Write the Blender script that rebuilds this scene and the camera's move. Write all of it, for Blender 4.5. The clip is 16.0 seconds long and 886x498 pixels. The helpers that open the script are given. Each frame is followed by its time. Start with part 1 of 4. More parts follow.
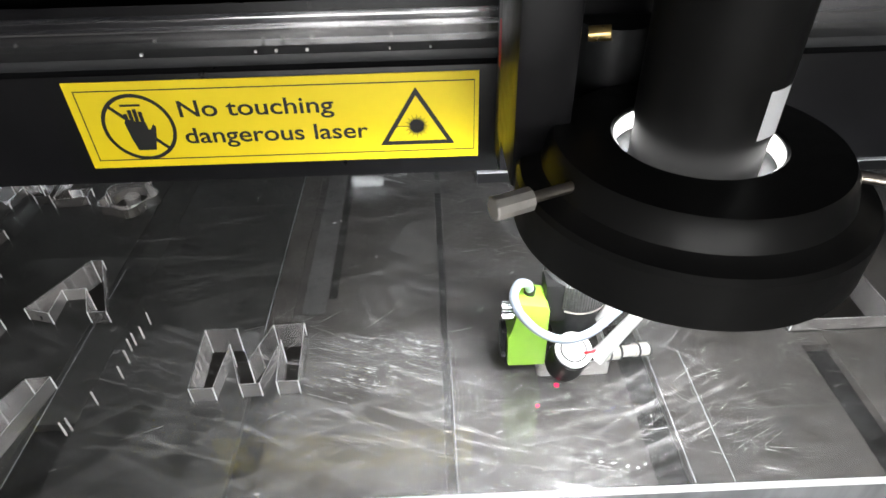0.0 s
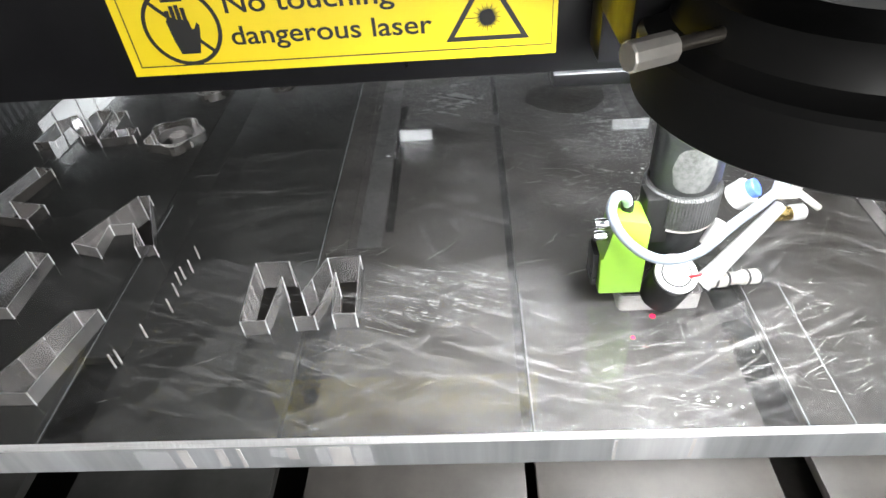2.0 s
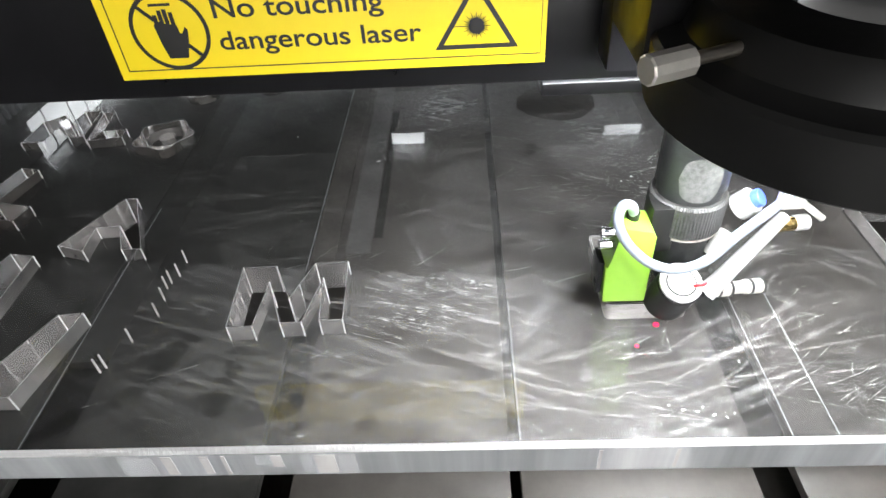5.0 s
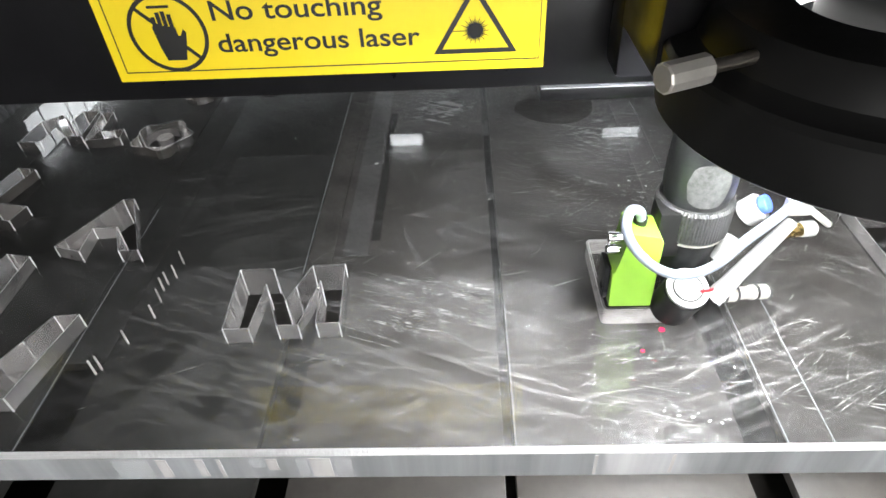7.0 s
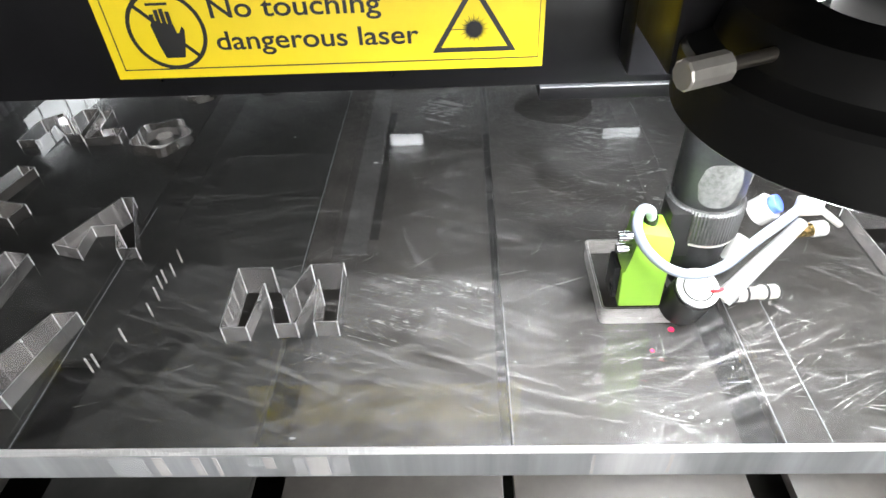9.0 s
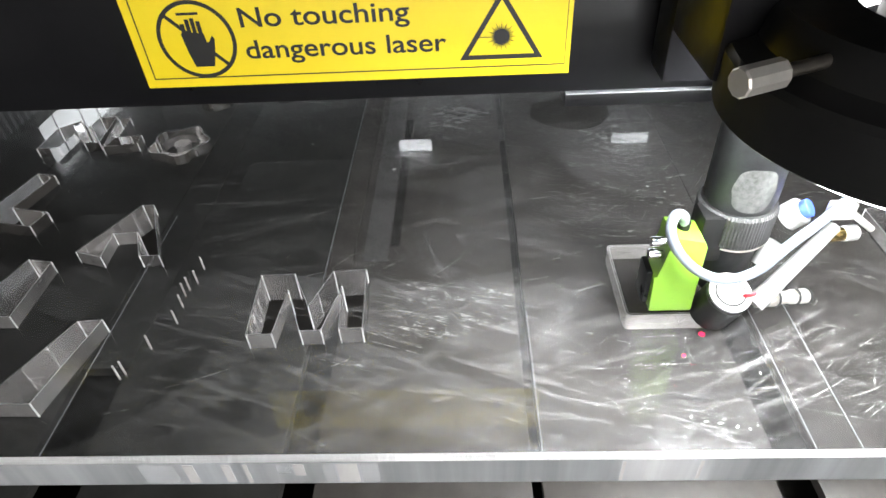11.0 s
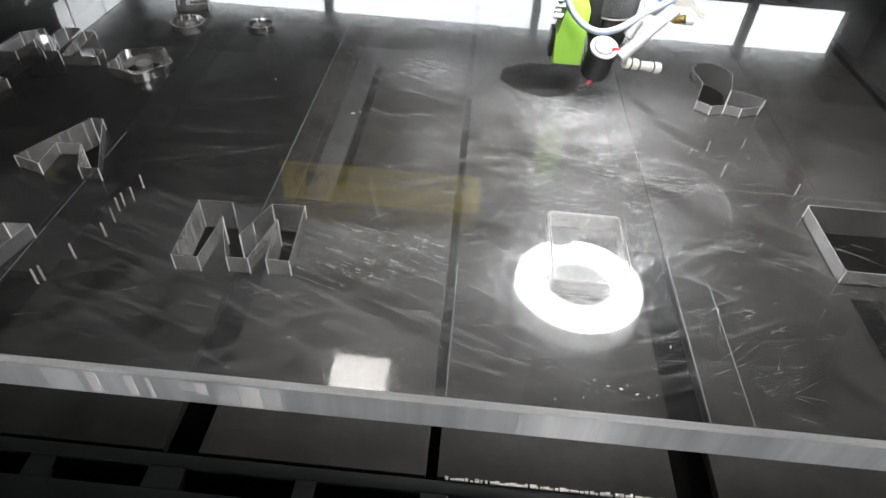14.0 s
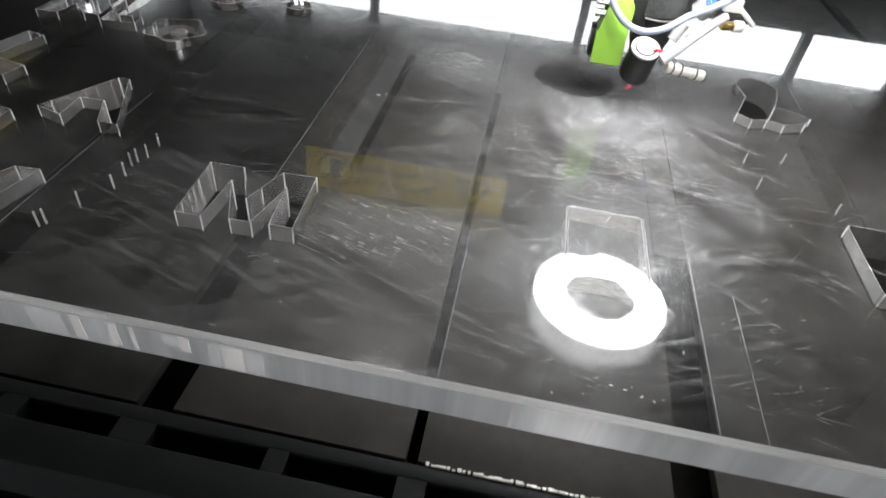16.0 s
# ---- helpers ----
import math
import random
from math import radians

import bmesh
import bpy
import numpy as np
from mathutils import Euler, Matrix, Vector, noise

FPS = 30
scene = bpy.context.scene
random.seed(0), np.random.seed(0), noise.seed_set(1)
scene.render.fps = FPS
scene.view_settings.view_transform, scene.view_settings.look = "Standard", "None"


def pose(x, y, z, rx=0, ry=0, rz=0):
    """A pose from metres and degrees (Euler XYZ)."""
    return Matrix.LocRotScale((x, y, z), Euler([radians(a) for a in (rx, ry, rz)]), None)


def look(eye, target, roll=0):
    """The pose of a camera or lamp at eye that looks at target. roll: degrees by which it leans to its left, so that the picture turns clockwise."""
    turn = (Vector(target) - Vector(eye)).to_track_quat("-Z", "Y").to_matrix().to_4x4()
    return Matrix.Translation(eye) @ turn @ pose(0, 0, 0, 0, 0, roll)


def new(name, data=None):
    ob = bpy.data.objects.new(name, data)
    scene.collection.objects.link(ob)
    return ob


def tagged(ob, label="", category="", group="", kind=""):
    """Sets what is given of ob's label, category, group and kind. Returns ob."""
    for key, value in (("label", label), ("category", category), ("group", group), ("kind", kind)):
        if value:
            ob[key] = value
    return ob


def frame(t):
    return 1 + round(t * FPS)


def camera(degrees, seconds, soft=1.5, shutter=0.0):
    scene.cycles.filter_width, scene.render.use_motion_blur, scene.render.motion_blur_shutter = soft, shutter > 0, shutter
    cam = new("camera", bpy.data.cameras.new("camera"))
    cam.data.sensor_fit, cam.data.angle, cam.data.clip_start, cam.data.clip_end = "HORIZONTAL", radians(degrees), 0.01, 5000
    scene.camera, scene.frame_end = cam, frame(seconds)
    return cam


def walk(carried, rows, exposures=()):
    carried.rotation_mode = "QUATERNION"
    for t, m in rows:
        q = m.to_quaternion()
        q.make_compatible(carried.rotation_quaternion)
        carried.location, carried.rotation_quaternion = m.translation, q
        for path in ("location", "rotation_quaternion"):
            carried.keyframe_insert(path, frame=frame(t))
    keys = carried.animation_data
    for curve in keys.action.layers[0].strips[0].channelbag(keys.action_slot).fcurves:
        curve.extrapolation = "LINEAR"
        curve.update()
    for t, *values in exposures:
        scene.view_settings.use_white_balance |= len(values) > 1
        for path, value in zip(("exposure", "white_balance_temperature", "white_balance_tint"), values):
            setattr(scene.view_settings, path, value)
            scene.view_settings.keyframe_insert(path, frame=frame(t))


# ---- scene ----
cam = camera(72.0, 16.0, shutter=0.5)
PATH = [
    (0, (0.018, -0.161, 0.281), (0.048, 1.415, -0.95), -1.4),
    (0.5, (0.022, -0.159, 0.279), (0.018, 1.404, -0.969), -3.2),
    (1, (0.02, -0.149, 0.271), (-0.021, 1.405, -0.989), -5.0),
    (1.5, (0.008, -0.15, 0.248), (-0.101, 1.357, -1.063), -6.2),
    (2, (0.003, -0.151, 0.239), (-0.11, 1.367, -1.058), -5.1),
    (2.5, (0.004, -0.148, 0.245), (-0.106, 1.377, -1.046), -4.3),
    (3, (0.004, -0.148, 0.242), (-0.106, 1.363, -1.064), -4.4),
    (3.5, (0.001, -0.146, 0.239), (-0.098, 1.367, -1.066), -4.2),
    (4, (0.004, -0.147, 0.239), (-0.087, 1.369, -1.062), -4.2),
    (6.5, (0.006, -0.15, 0.244), (-0.078, 1.378, -1.044), -3.5),
    (7, (0.006, -0.148, 0.242), (-0.076, 1.376, -1.05), -3.4),
    (7.5, (0.005, -0.148, 0.245), (-0.082, 1.383, -1.039), -3.3),
    (8, (0.006, -0.149, 0.242), (-0.084, 1.379, -1.046), -3.3),
    (8.5, (0.004, -0.15, 0.24), (-0.076, 1.374, -1.053), -3.1),
    (9, (0.007, -0.148, 0.241), (-0.076, 1.377, -1.05), -3.2),
    (11.5, (-0.006, -0.149, 0.243), (-0.097, 1.387, -1.035), -3.7),
    (12, (0.008, -0.152, 0.236), (-0.044, 1.373, -1.056), -3.1),
    (12.5, (0.018, -0.155, 0.237), (-0.024, 1.37, -1.057), -2.3),
    (13, (0.021, -0.159, 0.232), (-0.017, 1.327, -1.106), -1.0),
    (13.5, (0.016, -0.165, 0.226), (-0.031, 1.321, -1.111), 1.6),
    (14, (0.025, -0.155, 0.232), (-0.021, 1.321, -1.116), 4.1),
    (14.5, (0.024, -0.162, 0.221), (-0.081, 1.302, -1.139), 2.2),
    (15, (0.026, -0.174, 0.222), (-0.085, 1.271, -1.156), 3.7),
    (15.5, (0.039, -0.169, 0.22), (-0.089, 1.292, -1.139), 5.1),
    (16, (0.039, -0.156, 0.208), (-0.114, 1.350, -1.099), 6.7),
]
walk(cam, [(t, look(eye, target, roll)) for t, eye, target, roll in PATH],
     exposures=[(0.0, -0.02), (1.0, 0.1), (1.6, 0.25), (12.0, 0.25), (12.25, 0.32), (12.5, 0.05), (13.2, -0.45), (16.0, -0.45)])

# world and exposure
world = bpy.data.worlds.new("world")
world.use_nodes = True
world.node_tree.nodes["Background"].inputs[0].default_value = (0.5, 0.55, 0.6, 1)
world.node_tree.nodes["Background"].inputs[1].default_value = 0.05
scene.world = world

SHEET = 0.0210          # thickness of the acrylic sheet
BED = -SHEET - 0.0003   # top of the bed plates
REAR, LEFT, RIGHT = 0.80, -0.53, 0.62


# ---- materials ----
def material(name):
    m = bpy.data.materials.new(name)
    m.use_nodes = True
    nt = m.node_tree
    return m, nt, nt.nodes["Principled BSDF"]


def noise_node(nt, scale, detail=4.0, rough=0.6, stretch=(1, 1, 1), turn=0.0, distort=0.0):
    co = nt.nodes.new("ShaderNodeTexCoord")
    mp = nt.nodes.new("ShaderNodeMapping")
    mp.inputs["Scale"].default_value = stretch
    spin = nt.nodes.new("ShaderNodeVectorRotate")
    spin.rotation_type = "Z_AXIS"
    spin.inputs["Angle"].default_value = radians(turn)
    n = nt.nodes.new("ShaderNodeTexNoise")
    n.inputs["Scale"].default_value = scale
    n.inputs["Detail"].default_value = detail
    n.inputs["Roughness"].default_value = rough
    n.inputs["Distortion"].default_value = distort
    nt.links.new(co.outputs["Object"], spin.inputs["Vector"])
    nt.links.new(spin.outputs["Vector"], mp.inputs["Vector"])
    nt.links.new(mp.outputs["Vector"], n.inputs["Vector"])
    return n.outputs["Fac"]


def ramp(nt, fac, stops):
    r = nt.nodes.new("ShaderNodeValToRGB")
    e = r.color_ramp.elements
    while len(e) < len(stops):
        e.new(0.5)
    for i, (p, c) in enumerate(stops):
        e[i].position = p
        e[i].color = (c, c, c, 1) if isinstance(c, (int, float)) else (*c, 1)
    nt.links.new(fac, r.inputs["Fac"])
    return r.outputs["Color"]


def math_node(nt, op, a, b):
    m = nt.nodes.new("ShaderNodeMath")
    m.operation = op
    for i, v in enumerate((a, b)):
        if isinstance(v, (int, float)):
            m.inputs[i].default_value = v
        else:
            nt.links.new(v, m.inputs[i])
    return m.outputs[0]


def surface(name, colour, rough=0.5, metal=0.0, vary=0.15, grain=60.0, bump=0.1, stretch=(1, 1, 1), rough_vary=0.12, coat=0.0, spec=0.5):
    """A plain surface with colour and gloss that vary at two scales, and fine relief."""
    m, nt, p = material(name)
    big = noise_node(nt, grain * 0.15, 3)
    fine = noise_node(nt, grain, 6, 0.65, stretch)
    mix = math_node(nt, "ADD", math_node(nt, "MULTIPLY", big, 0.5), math_node(nt, "MULTIPLY", fine, 0.5))
    lo = tuple(c * (1 - vary) for c in colour)
    hi = tuple(min(1, c * (1 + vary)) for c in colour)
    nt.links.new(ramp(nt, mix, [(0.3, lo), (0.7, hi)]), p.inputs["Base Color"])
    nt.links.new(ramp(nt, mix, [(0.3, max(0.03, rough - rough_vary)), (0.7, min(1, rough + rough_vary))]), p.inputs["Roughness"])
    p.inputs["Metallic"].default_value = metal
    p.inputs["Coat Weight"].default_value = coat
    p.inputs["Specular IOR Level"].default_value = spec
    if bump:
        b = nt.nodes.new("ShaderNodeBump")
        b.inputs["Strength"].default_value = bump
        b.inputs["Distance"].default_value = 0.0006
        nt.links.new(fine, b.inputs["Height"])
        nt.links.new(b.outputs["Normal"], p.inputs["Normal"])
    return m


def glow(name, colour, strength):
    m, nt, p = material(name)
    p.inputs["Base Color"].default_value = (0.8, 0.8, 0.8, 1)
    p.inputs["Emission Color"].default_value = (*colour, 1)
    p.inputs["Emission Strength"].default_value = strength
    return m


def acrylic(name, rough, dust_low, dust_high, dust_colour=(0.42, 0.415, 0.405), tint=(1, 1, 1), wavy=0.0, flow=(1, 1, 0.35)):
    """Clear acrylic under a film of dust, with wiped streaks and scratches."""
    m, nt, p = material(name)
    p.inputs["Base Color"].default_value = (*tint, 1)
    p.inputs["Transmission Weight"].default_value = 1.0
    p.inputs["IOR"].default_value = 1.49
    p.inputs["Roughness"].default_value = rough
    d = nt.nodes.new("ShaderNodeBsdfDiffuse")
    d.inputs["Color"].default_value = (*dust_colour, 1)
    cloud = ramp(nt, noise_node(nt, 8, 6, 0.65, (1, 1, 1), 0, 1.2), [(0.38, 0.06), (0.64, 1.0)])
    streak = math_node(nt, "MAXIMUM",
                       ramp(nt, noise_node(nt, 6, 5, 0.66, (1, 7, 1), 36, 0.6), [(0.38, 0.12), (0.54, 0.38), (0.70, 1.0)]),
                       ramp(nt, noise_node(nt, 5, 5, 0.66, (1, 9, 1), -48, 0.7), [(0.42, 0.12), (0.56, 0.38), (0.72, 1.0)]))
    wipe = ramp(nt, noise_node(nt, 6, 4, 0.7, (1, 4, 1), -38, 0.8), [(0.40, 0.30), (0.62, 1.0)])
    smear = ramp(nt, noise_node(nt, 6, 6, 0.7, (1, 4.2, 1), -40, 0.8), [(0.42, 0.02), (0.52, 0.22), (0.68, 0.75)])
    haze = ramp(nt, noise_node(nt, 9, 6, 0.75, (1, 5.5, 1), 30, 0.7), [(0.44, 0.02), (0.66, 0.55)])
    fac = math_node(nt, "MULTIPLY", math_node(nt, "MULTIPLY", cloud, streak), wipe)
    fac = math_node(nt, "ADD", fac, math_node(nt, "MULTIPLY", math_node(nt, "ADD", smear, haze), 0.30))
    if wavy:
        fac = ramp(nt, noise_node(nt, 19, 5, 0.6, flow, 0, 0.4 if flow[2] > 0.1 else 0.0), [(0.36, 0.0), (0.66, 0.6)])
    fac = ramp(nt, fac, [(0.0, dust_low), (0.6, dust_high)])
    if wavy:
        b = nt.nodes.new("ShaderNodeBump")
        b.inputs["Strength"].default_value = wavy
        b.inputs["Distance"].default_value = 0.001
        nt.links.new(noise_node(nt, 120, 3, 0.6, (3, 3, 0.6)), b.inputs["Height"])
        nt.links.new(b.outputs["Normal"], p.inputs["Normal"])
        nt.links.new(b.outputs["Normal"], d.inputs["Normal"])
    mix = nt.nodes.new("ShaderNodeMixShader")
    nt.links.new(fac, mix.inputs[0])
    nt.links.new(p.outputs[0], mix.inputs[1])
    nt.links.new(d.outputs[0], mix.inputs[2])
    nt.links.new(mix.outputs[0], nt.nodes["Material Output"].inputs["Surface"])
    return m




def dusty_top():
    """The sheet's upper face: clear acrylic under wiped dust, with arcs of smears, grit and a bare oval."""
    m, nt, p = material("dusty_acrylic")
    p.inputs["Base Color"].default_value = (1, 1, 1, 1)
    p.inputs["Transmission Weight"].default_value = 1.0
    p.inputs["IOR"].default_value = 1.49
    p.inputs["Roughness"].default_value = 0.006

    def times(a, b):
        return math_node(nt, "MULTIPLY", a, b)

    def plus(a, b):
        return math_node(nt, "ADD", a, b)

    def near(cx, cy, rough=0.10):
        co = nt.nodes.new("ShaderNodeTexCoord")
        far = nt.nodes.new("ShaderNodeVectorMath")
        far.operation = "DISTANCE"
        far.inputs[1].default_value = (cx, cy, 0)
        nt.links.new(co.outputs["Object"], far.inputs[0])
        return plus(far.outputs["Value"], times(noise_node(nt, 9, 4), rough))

    broad = ramp(nt, noise_node(nt, 7, 5, 0.6, (1, 1.6, 1), 20, 0.8), [(0.36, 0.30), (0.62, 1.0)])
    patch = ramp(nt, noise_node(nt, 20, 6, 0.65, (1, 3.5, 1), -26, 0.8), [(0.40, 0.30), (0.60, 1.0)])
    sweep = ramp(nt, noise_node(nt, 9, 4, 0.6, (1, 24, 1), 26, 0.15), [(0.48, 0.0), (0.55, 0.40), (0.66, 1.0)])
    cross = ramp(nt, noise_node(nt, 8, 4, 0.6, (1, 28, 1), -19, 0.15), [(0.48, 0.0), (0.55, 0.40), (0.66, 1.0)])
    grain = ramp(nt, noise_node(nt, 240, 4, 0.75, (1, 1.8, 1), 30), [(0.30, 0.75), (0.70, 1.2)])
    dust = plus(times(broad, DUST[0]), times(times(patch, plus(times(sweep, DUST[1]), times(cross, DUST[2]))), broad))
    dust = times(dust, grain)
    # thinned near the ring lamp and far off, evening its brightness through the dust
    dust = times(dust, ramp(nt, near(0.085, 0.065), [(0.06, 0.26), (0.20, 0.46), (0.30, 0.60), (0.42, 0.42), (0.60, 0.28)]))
    # a film with a straight wiped edge in front of the letters
    co = nt.nodes.new("ShaderNodeTexCoord")
    xyz = nt.nodes.new("ShaderNodeSeparateXYZ")
    nt.links.new(co.outputs["Object"], xyz.inputs[0])
    line = plus(xyz.outputs["Y"], times(xyz.outputs["X"], 0.10))
    line = plus(line, times(noise_node(nt, 50, 3), 0.012))
    ground = plus(times(xyz.outputs["X"], 2.0), 0.5)
    dust = times(dust, ramp(nt, plus(ground, times(noise_node(nt, 12, 4), 0.10)), [(0.34, 0.42), (0.48, 1.0), (0.72, 1.0), (0.88, 0.60), (1.0, 0.40)]))
    front = ramp(nt, times(line, 4.0), [(0.452, 1.0), (0.480, 0.0)])
    side = ramp(nt, ground, [(0.10, 0.6), (0.34, 1.0), (0.54, 1.0), (0.64, 0.16)])
    dust = plus(dust, times(times(front, side), times(plus(patch, times(sweep, 0.5)), FILM)))
    # arcs left by wiping in circles
    for cx, cy, r0, r1, strong in ((0.080, 0.180, 0.070, 0.135, 0.60), (0.20, 0.10, 0.05, 0.11, 0.20)):
        r = near(cx, cy, 0.006)
        mp = nt.nodes.new("ShaderNodeCombineXYZ")
        nt.links.new(r, mp.inputs[0])
        rings = nt.nodes.new("ShaderNodeTexNoise")
        rings.inputs["Scale"].default_value = 190
        rings.inputs["Detail"].default_value = 5
        rings.inputs["Roughness"].default_value = 0.7
        nt.links.new(mp.outputs[0], rings.inputs["Vector"])
        band = ramp(nt, times(r, 4.0), [(r0 * 4 - 0.03, 0.0), (r0 * 4 + 0.05, 1.0), (r1 * 4 - 0.06, 0.8), (r1 * 4, 0.0)])
        where = ramp(nt, noise_node(nt, 11 + 40 * cx, 4, 0.6, (1, 1, 1), 0, 0.6), [(0.47, 0.0), (0.62, strong)])
        dust = plus(dust, times(times(ramp(nt, rings.outputs["Fac"], [(0.46, 0.0), (0.68, 1.0)]), band), where))
    # a round hazy patch wiped thin at its rim
    dust = plus(dust, times(ramp(nt, near(0.085, 0.185, 0.03), [(0.105, 1.0), (0.140, 0.0)]), times(patch, 0.09)))
    # two pale discs painting the blurred reflection of the rear windows
    dust = plus(dust, times(ramp(nt, near(-0.005, 0.325, 0.05), [(0.03, 1.0), (0.085, 0.0)]), 0.45))
    dust = plus(dust, times(ramp(nt, near(0.110, 0.300, 0.05), [(0.05, 1.0), (0.13, 0.0)]), 0.30))

    def stroke(ax, ay, bx, by, w):
        sub = nt.nodes.new("ShaderNodeVectorMath")
        sub.operation = "SUBTRACT"
        sub.inputs[1].default_value = (ax, ay, 0)
        nt.links.new(co.outputs["Object"], sub.inputs[0])
        dot = nt.nodes.new("ShaderNodeVectorMath")
        dot.operation = "DOT_PRODUCT"
        n2 = (bx - ax) ** 2 + (by - ay) ** 2
        dot.inputs[1].default_value = ((bx - ax) / n2, (by - ay) / n2, 0)
        nt.links.new(sub.outputs[0], dot.inputs[0])
        k = math_node(nt, "MINIMUM", math_node(nt, "MAXIMUM", dot.outputs["Value"], 0.0), 1.0)
        along = nt.nodes.new("ShaderNodeVectorMath")
        along.operation = "SCALE"
        along.inputs[0].default_value = (bx - ax, by - ay, 0)
        nt.links.new(k, along.inputs["Scale"])
        gap = nt.nodes.new("ShaderNodeVectorMath")
        gap.operation = "DISTANCE"
        nt.links.new(sub.outputs[0], gap.inputs[0])
        nt.links.new(along.outputs[0], gap.inputs[1])
        return plus(times(gap.outputs["Value"], 1 / w), times(noise_node(nt, 45, 4), 0.9))
    # strokes of thinner dust; the right-hand branches paint dark reflections of the ceiling
    for ax, ay, bx, by, w, left_over in DARK_STROKES:
        dust = times(dust, ramp(nt, times(stroke(ax, ay, bx, by, w), 0.5), [(0.42, left_over), (0.75, 1.0)]))
    dust = plus(dust, ramp(nt, noise_node(nt, 420, 2, 0.5), [(0.72, 0.0), (0.76, 0.30)]))
    # a bare oval patch, with a frosting of droplets round its far side
    for cx, cy, rx, ry, inside in ((0.080, 0.318, 0.040, 0.036, 0.10), (0.125, 0.350, 0.050, 0.030, 0.5), (-0.045, 0.360, 0.035, 0.012, 0.15)):
        co = nt.nodes.new("ShaderNodeTexCoord")
        mp = nt.nodes.new("ShaderNodeMapping")
        mp.inputs["Location"].default_value = (-cx / rx, -cy / ry, 0)
        mp.inputs["Scale"].default_value = (1 / rx, 1 / ry, 0)
        ln = nt.nodes.new("ShaderNodeVectorMath")
        ln.operation = "LENGTH"
        nt.links.new(co.outputs["Object"], mp.inputs["Vector"])
        nt.links.new(mp.outputs["Vector"], ln.inputs[0])
        d0 = plus(ln.outputs["Value"], times(noise_node(nt, 60, 3), 0.35))
        dust = times(dust, ramp(nt, d0, [(0.98, inside), (1.0, 1.0)]))
        if inside > 0.3:
            drops = ramp(nt, noise_node(nt, 700, 2, 0.5), [(0.50, 0.0), (0.58, 0.30)])
            dust = plus(dust, times(drops, ramp(nt, d0, [(0.9, 1.0), (1.0, 0.0)])))
    d = nt.nodes.new("ShaderNodeBsdfDiffuse")
    d.inputs["Color"].default_value = (0.42, 0.418, 0.42, 1)
    sheen = nt.nodes.new("ShaderNodeBsdfGlossy")
    sheen.inputs["Color"].default_value = (0.55, 0.55, 0.55, 1)
    sheen.inputs["Roughness"].default_value = 0.27
    film = nt.nodes.new("ShaderNodeMixShader")
    film.inputs[0].default_value = 0.24
    nt.links.new(d.outputs[0], film.inputs[1])
    nt.links.new(sheen.outputs[0], film.inputs[2])
    mix = nt.nodes.new("ShaderNodeMixShader")
    nt.links.new(dust, mix.inputs[0])
    nt.links.new(p.outputs[0], mix.inputs[1])
    nt.links.new(film.outputs[0], mix.inputs[2])
    nt.links.new(mix.outputs[0], nt.nodes["Material Output"].inputs["Surface"])
    return m


def hair_scratch(name="hair_scratch", most=0.60, scale=160, stretch=(1, 1, 1), turn=0):
    """Pale broken line of a scratch in clear acrylic."""
    m, nt, p = material(name)
    p.inputs["Base Color"].default_value = (0.62, 0.61, 0.60, 1)
    p.inputs["Roughness"].default_value = 0.5
    clear = nt.nodes.new("ShaderNodeBsdfTransparent")
    mix = nt.nodes.new("ShaderNodeMixShader")
    nt.links.new(ramp(nt, noise_node(nt, scale, 4, 0.7, stretch, turn), [(0.38, 0.0), (0.62, most)]), mix.inputs[0])
    nt.links.new(clear.outputs[0], mix.inputs[1])
    nt.links.new(p.outputs[0], mix.inputs[2])
    nt.links.new(mix.outputs[0], nt.nodes["Material Output"].inputs["Surface"])
    return m


# wiped strokes, and at the right dark reflections painted as strokes
DARK_STROKES = [(-0.147, 0.065, -0.162, 0.036, 0.008, 0.35), (-0.118, 0.022, -0.116, 0.056, 0.007, 0.4), (0.172, 0.112, 0.236, 0.152, 0.006, 0.35),
         (0.210, 0.142, 0.262, 0.225, 0.008, 0.35), (0.262, 0.225, 0.30, 0.30, 0.014, 0.3), (0.150, 0.305, 0.188, 0.225, 0.006, 0.4),
         (0.188, 0.225, 0.206, 0.140, 0.005, 0.4), (0.052, 0.250, 0.066, 0.205, 0.012, 0.4), (0.145, 0.180, 0.175, 0.150, 0.010, 0.45),
         (0.165, 0.060, 0.195, 0.018, 0.006, 0.4), (0.185, 0.070, 0.220, 0.025, 0.006, 0.45), (0.060, 0.060, 0.085, 0.035, 0.010, 0.5),
         (-0.03, 0.062, 0.012, 0.038, 0.010, 0.4), (-0.15, 0.30, -0.11, 0.20, 0.03, 0.4)]
DUST, FILM = (0.065, 0.66, 0.60), 0.23
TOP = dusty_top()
SCRATCH = hair_scratch()
SMEAR = hair_scratch("wiped_smear", 0.16, 70, (1, 6, 1), 5)
# near-black film added to dim the second reflection from the lower face
UNDER = acrylic("dimmed_underside", 0.07, 0.05, 0.30, (0.018, 0.0165, 0.015))
# its upright pale patches imitate reflections in the glassy edge
EDGE = acrylic("sawn_acrylic_edge", 0.14, 0.34, 0.72, (0.53, 0.55, 0.58), wavy=0.10, flow=(1, 1, 0.02))
CUT = acrylic("laser_cut_wall", 0.05, 0.06, 0.24, (0.52, 0.495, 0.49), wavy=0.04)
CLEARCUT = acrylic("clear_cut_wall", 0.02, 0.02, 0.12, (0.40, 0.36, 0.33), wavy=0.15)
KERF = acrylic("fresh_laser_kerf", 0.20, 0.40, 0.80, (0.56, 0.54, 0.53), wavy=0.05)
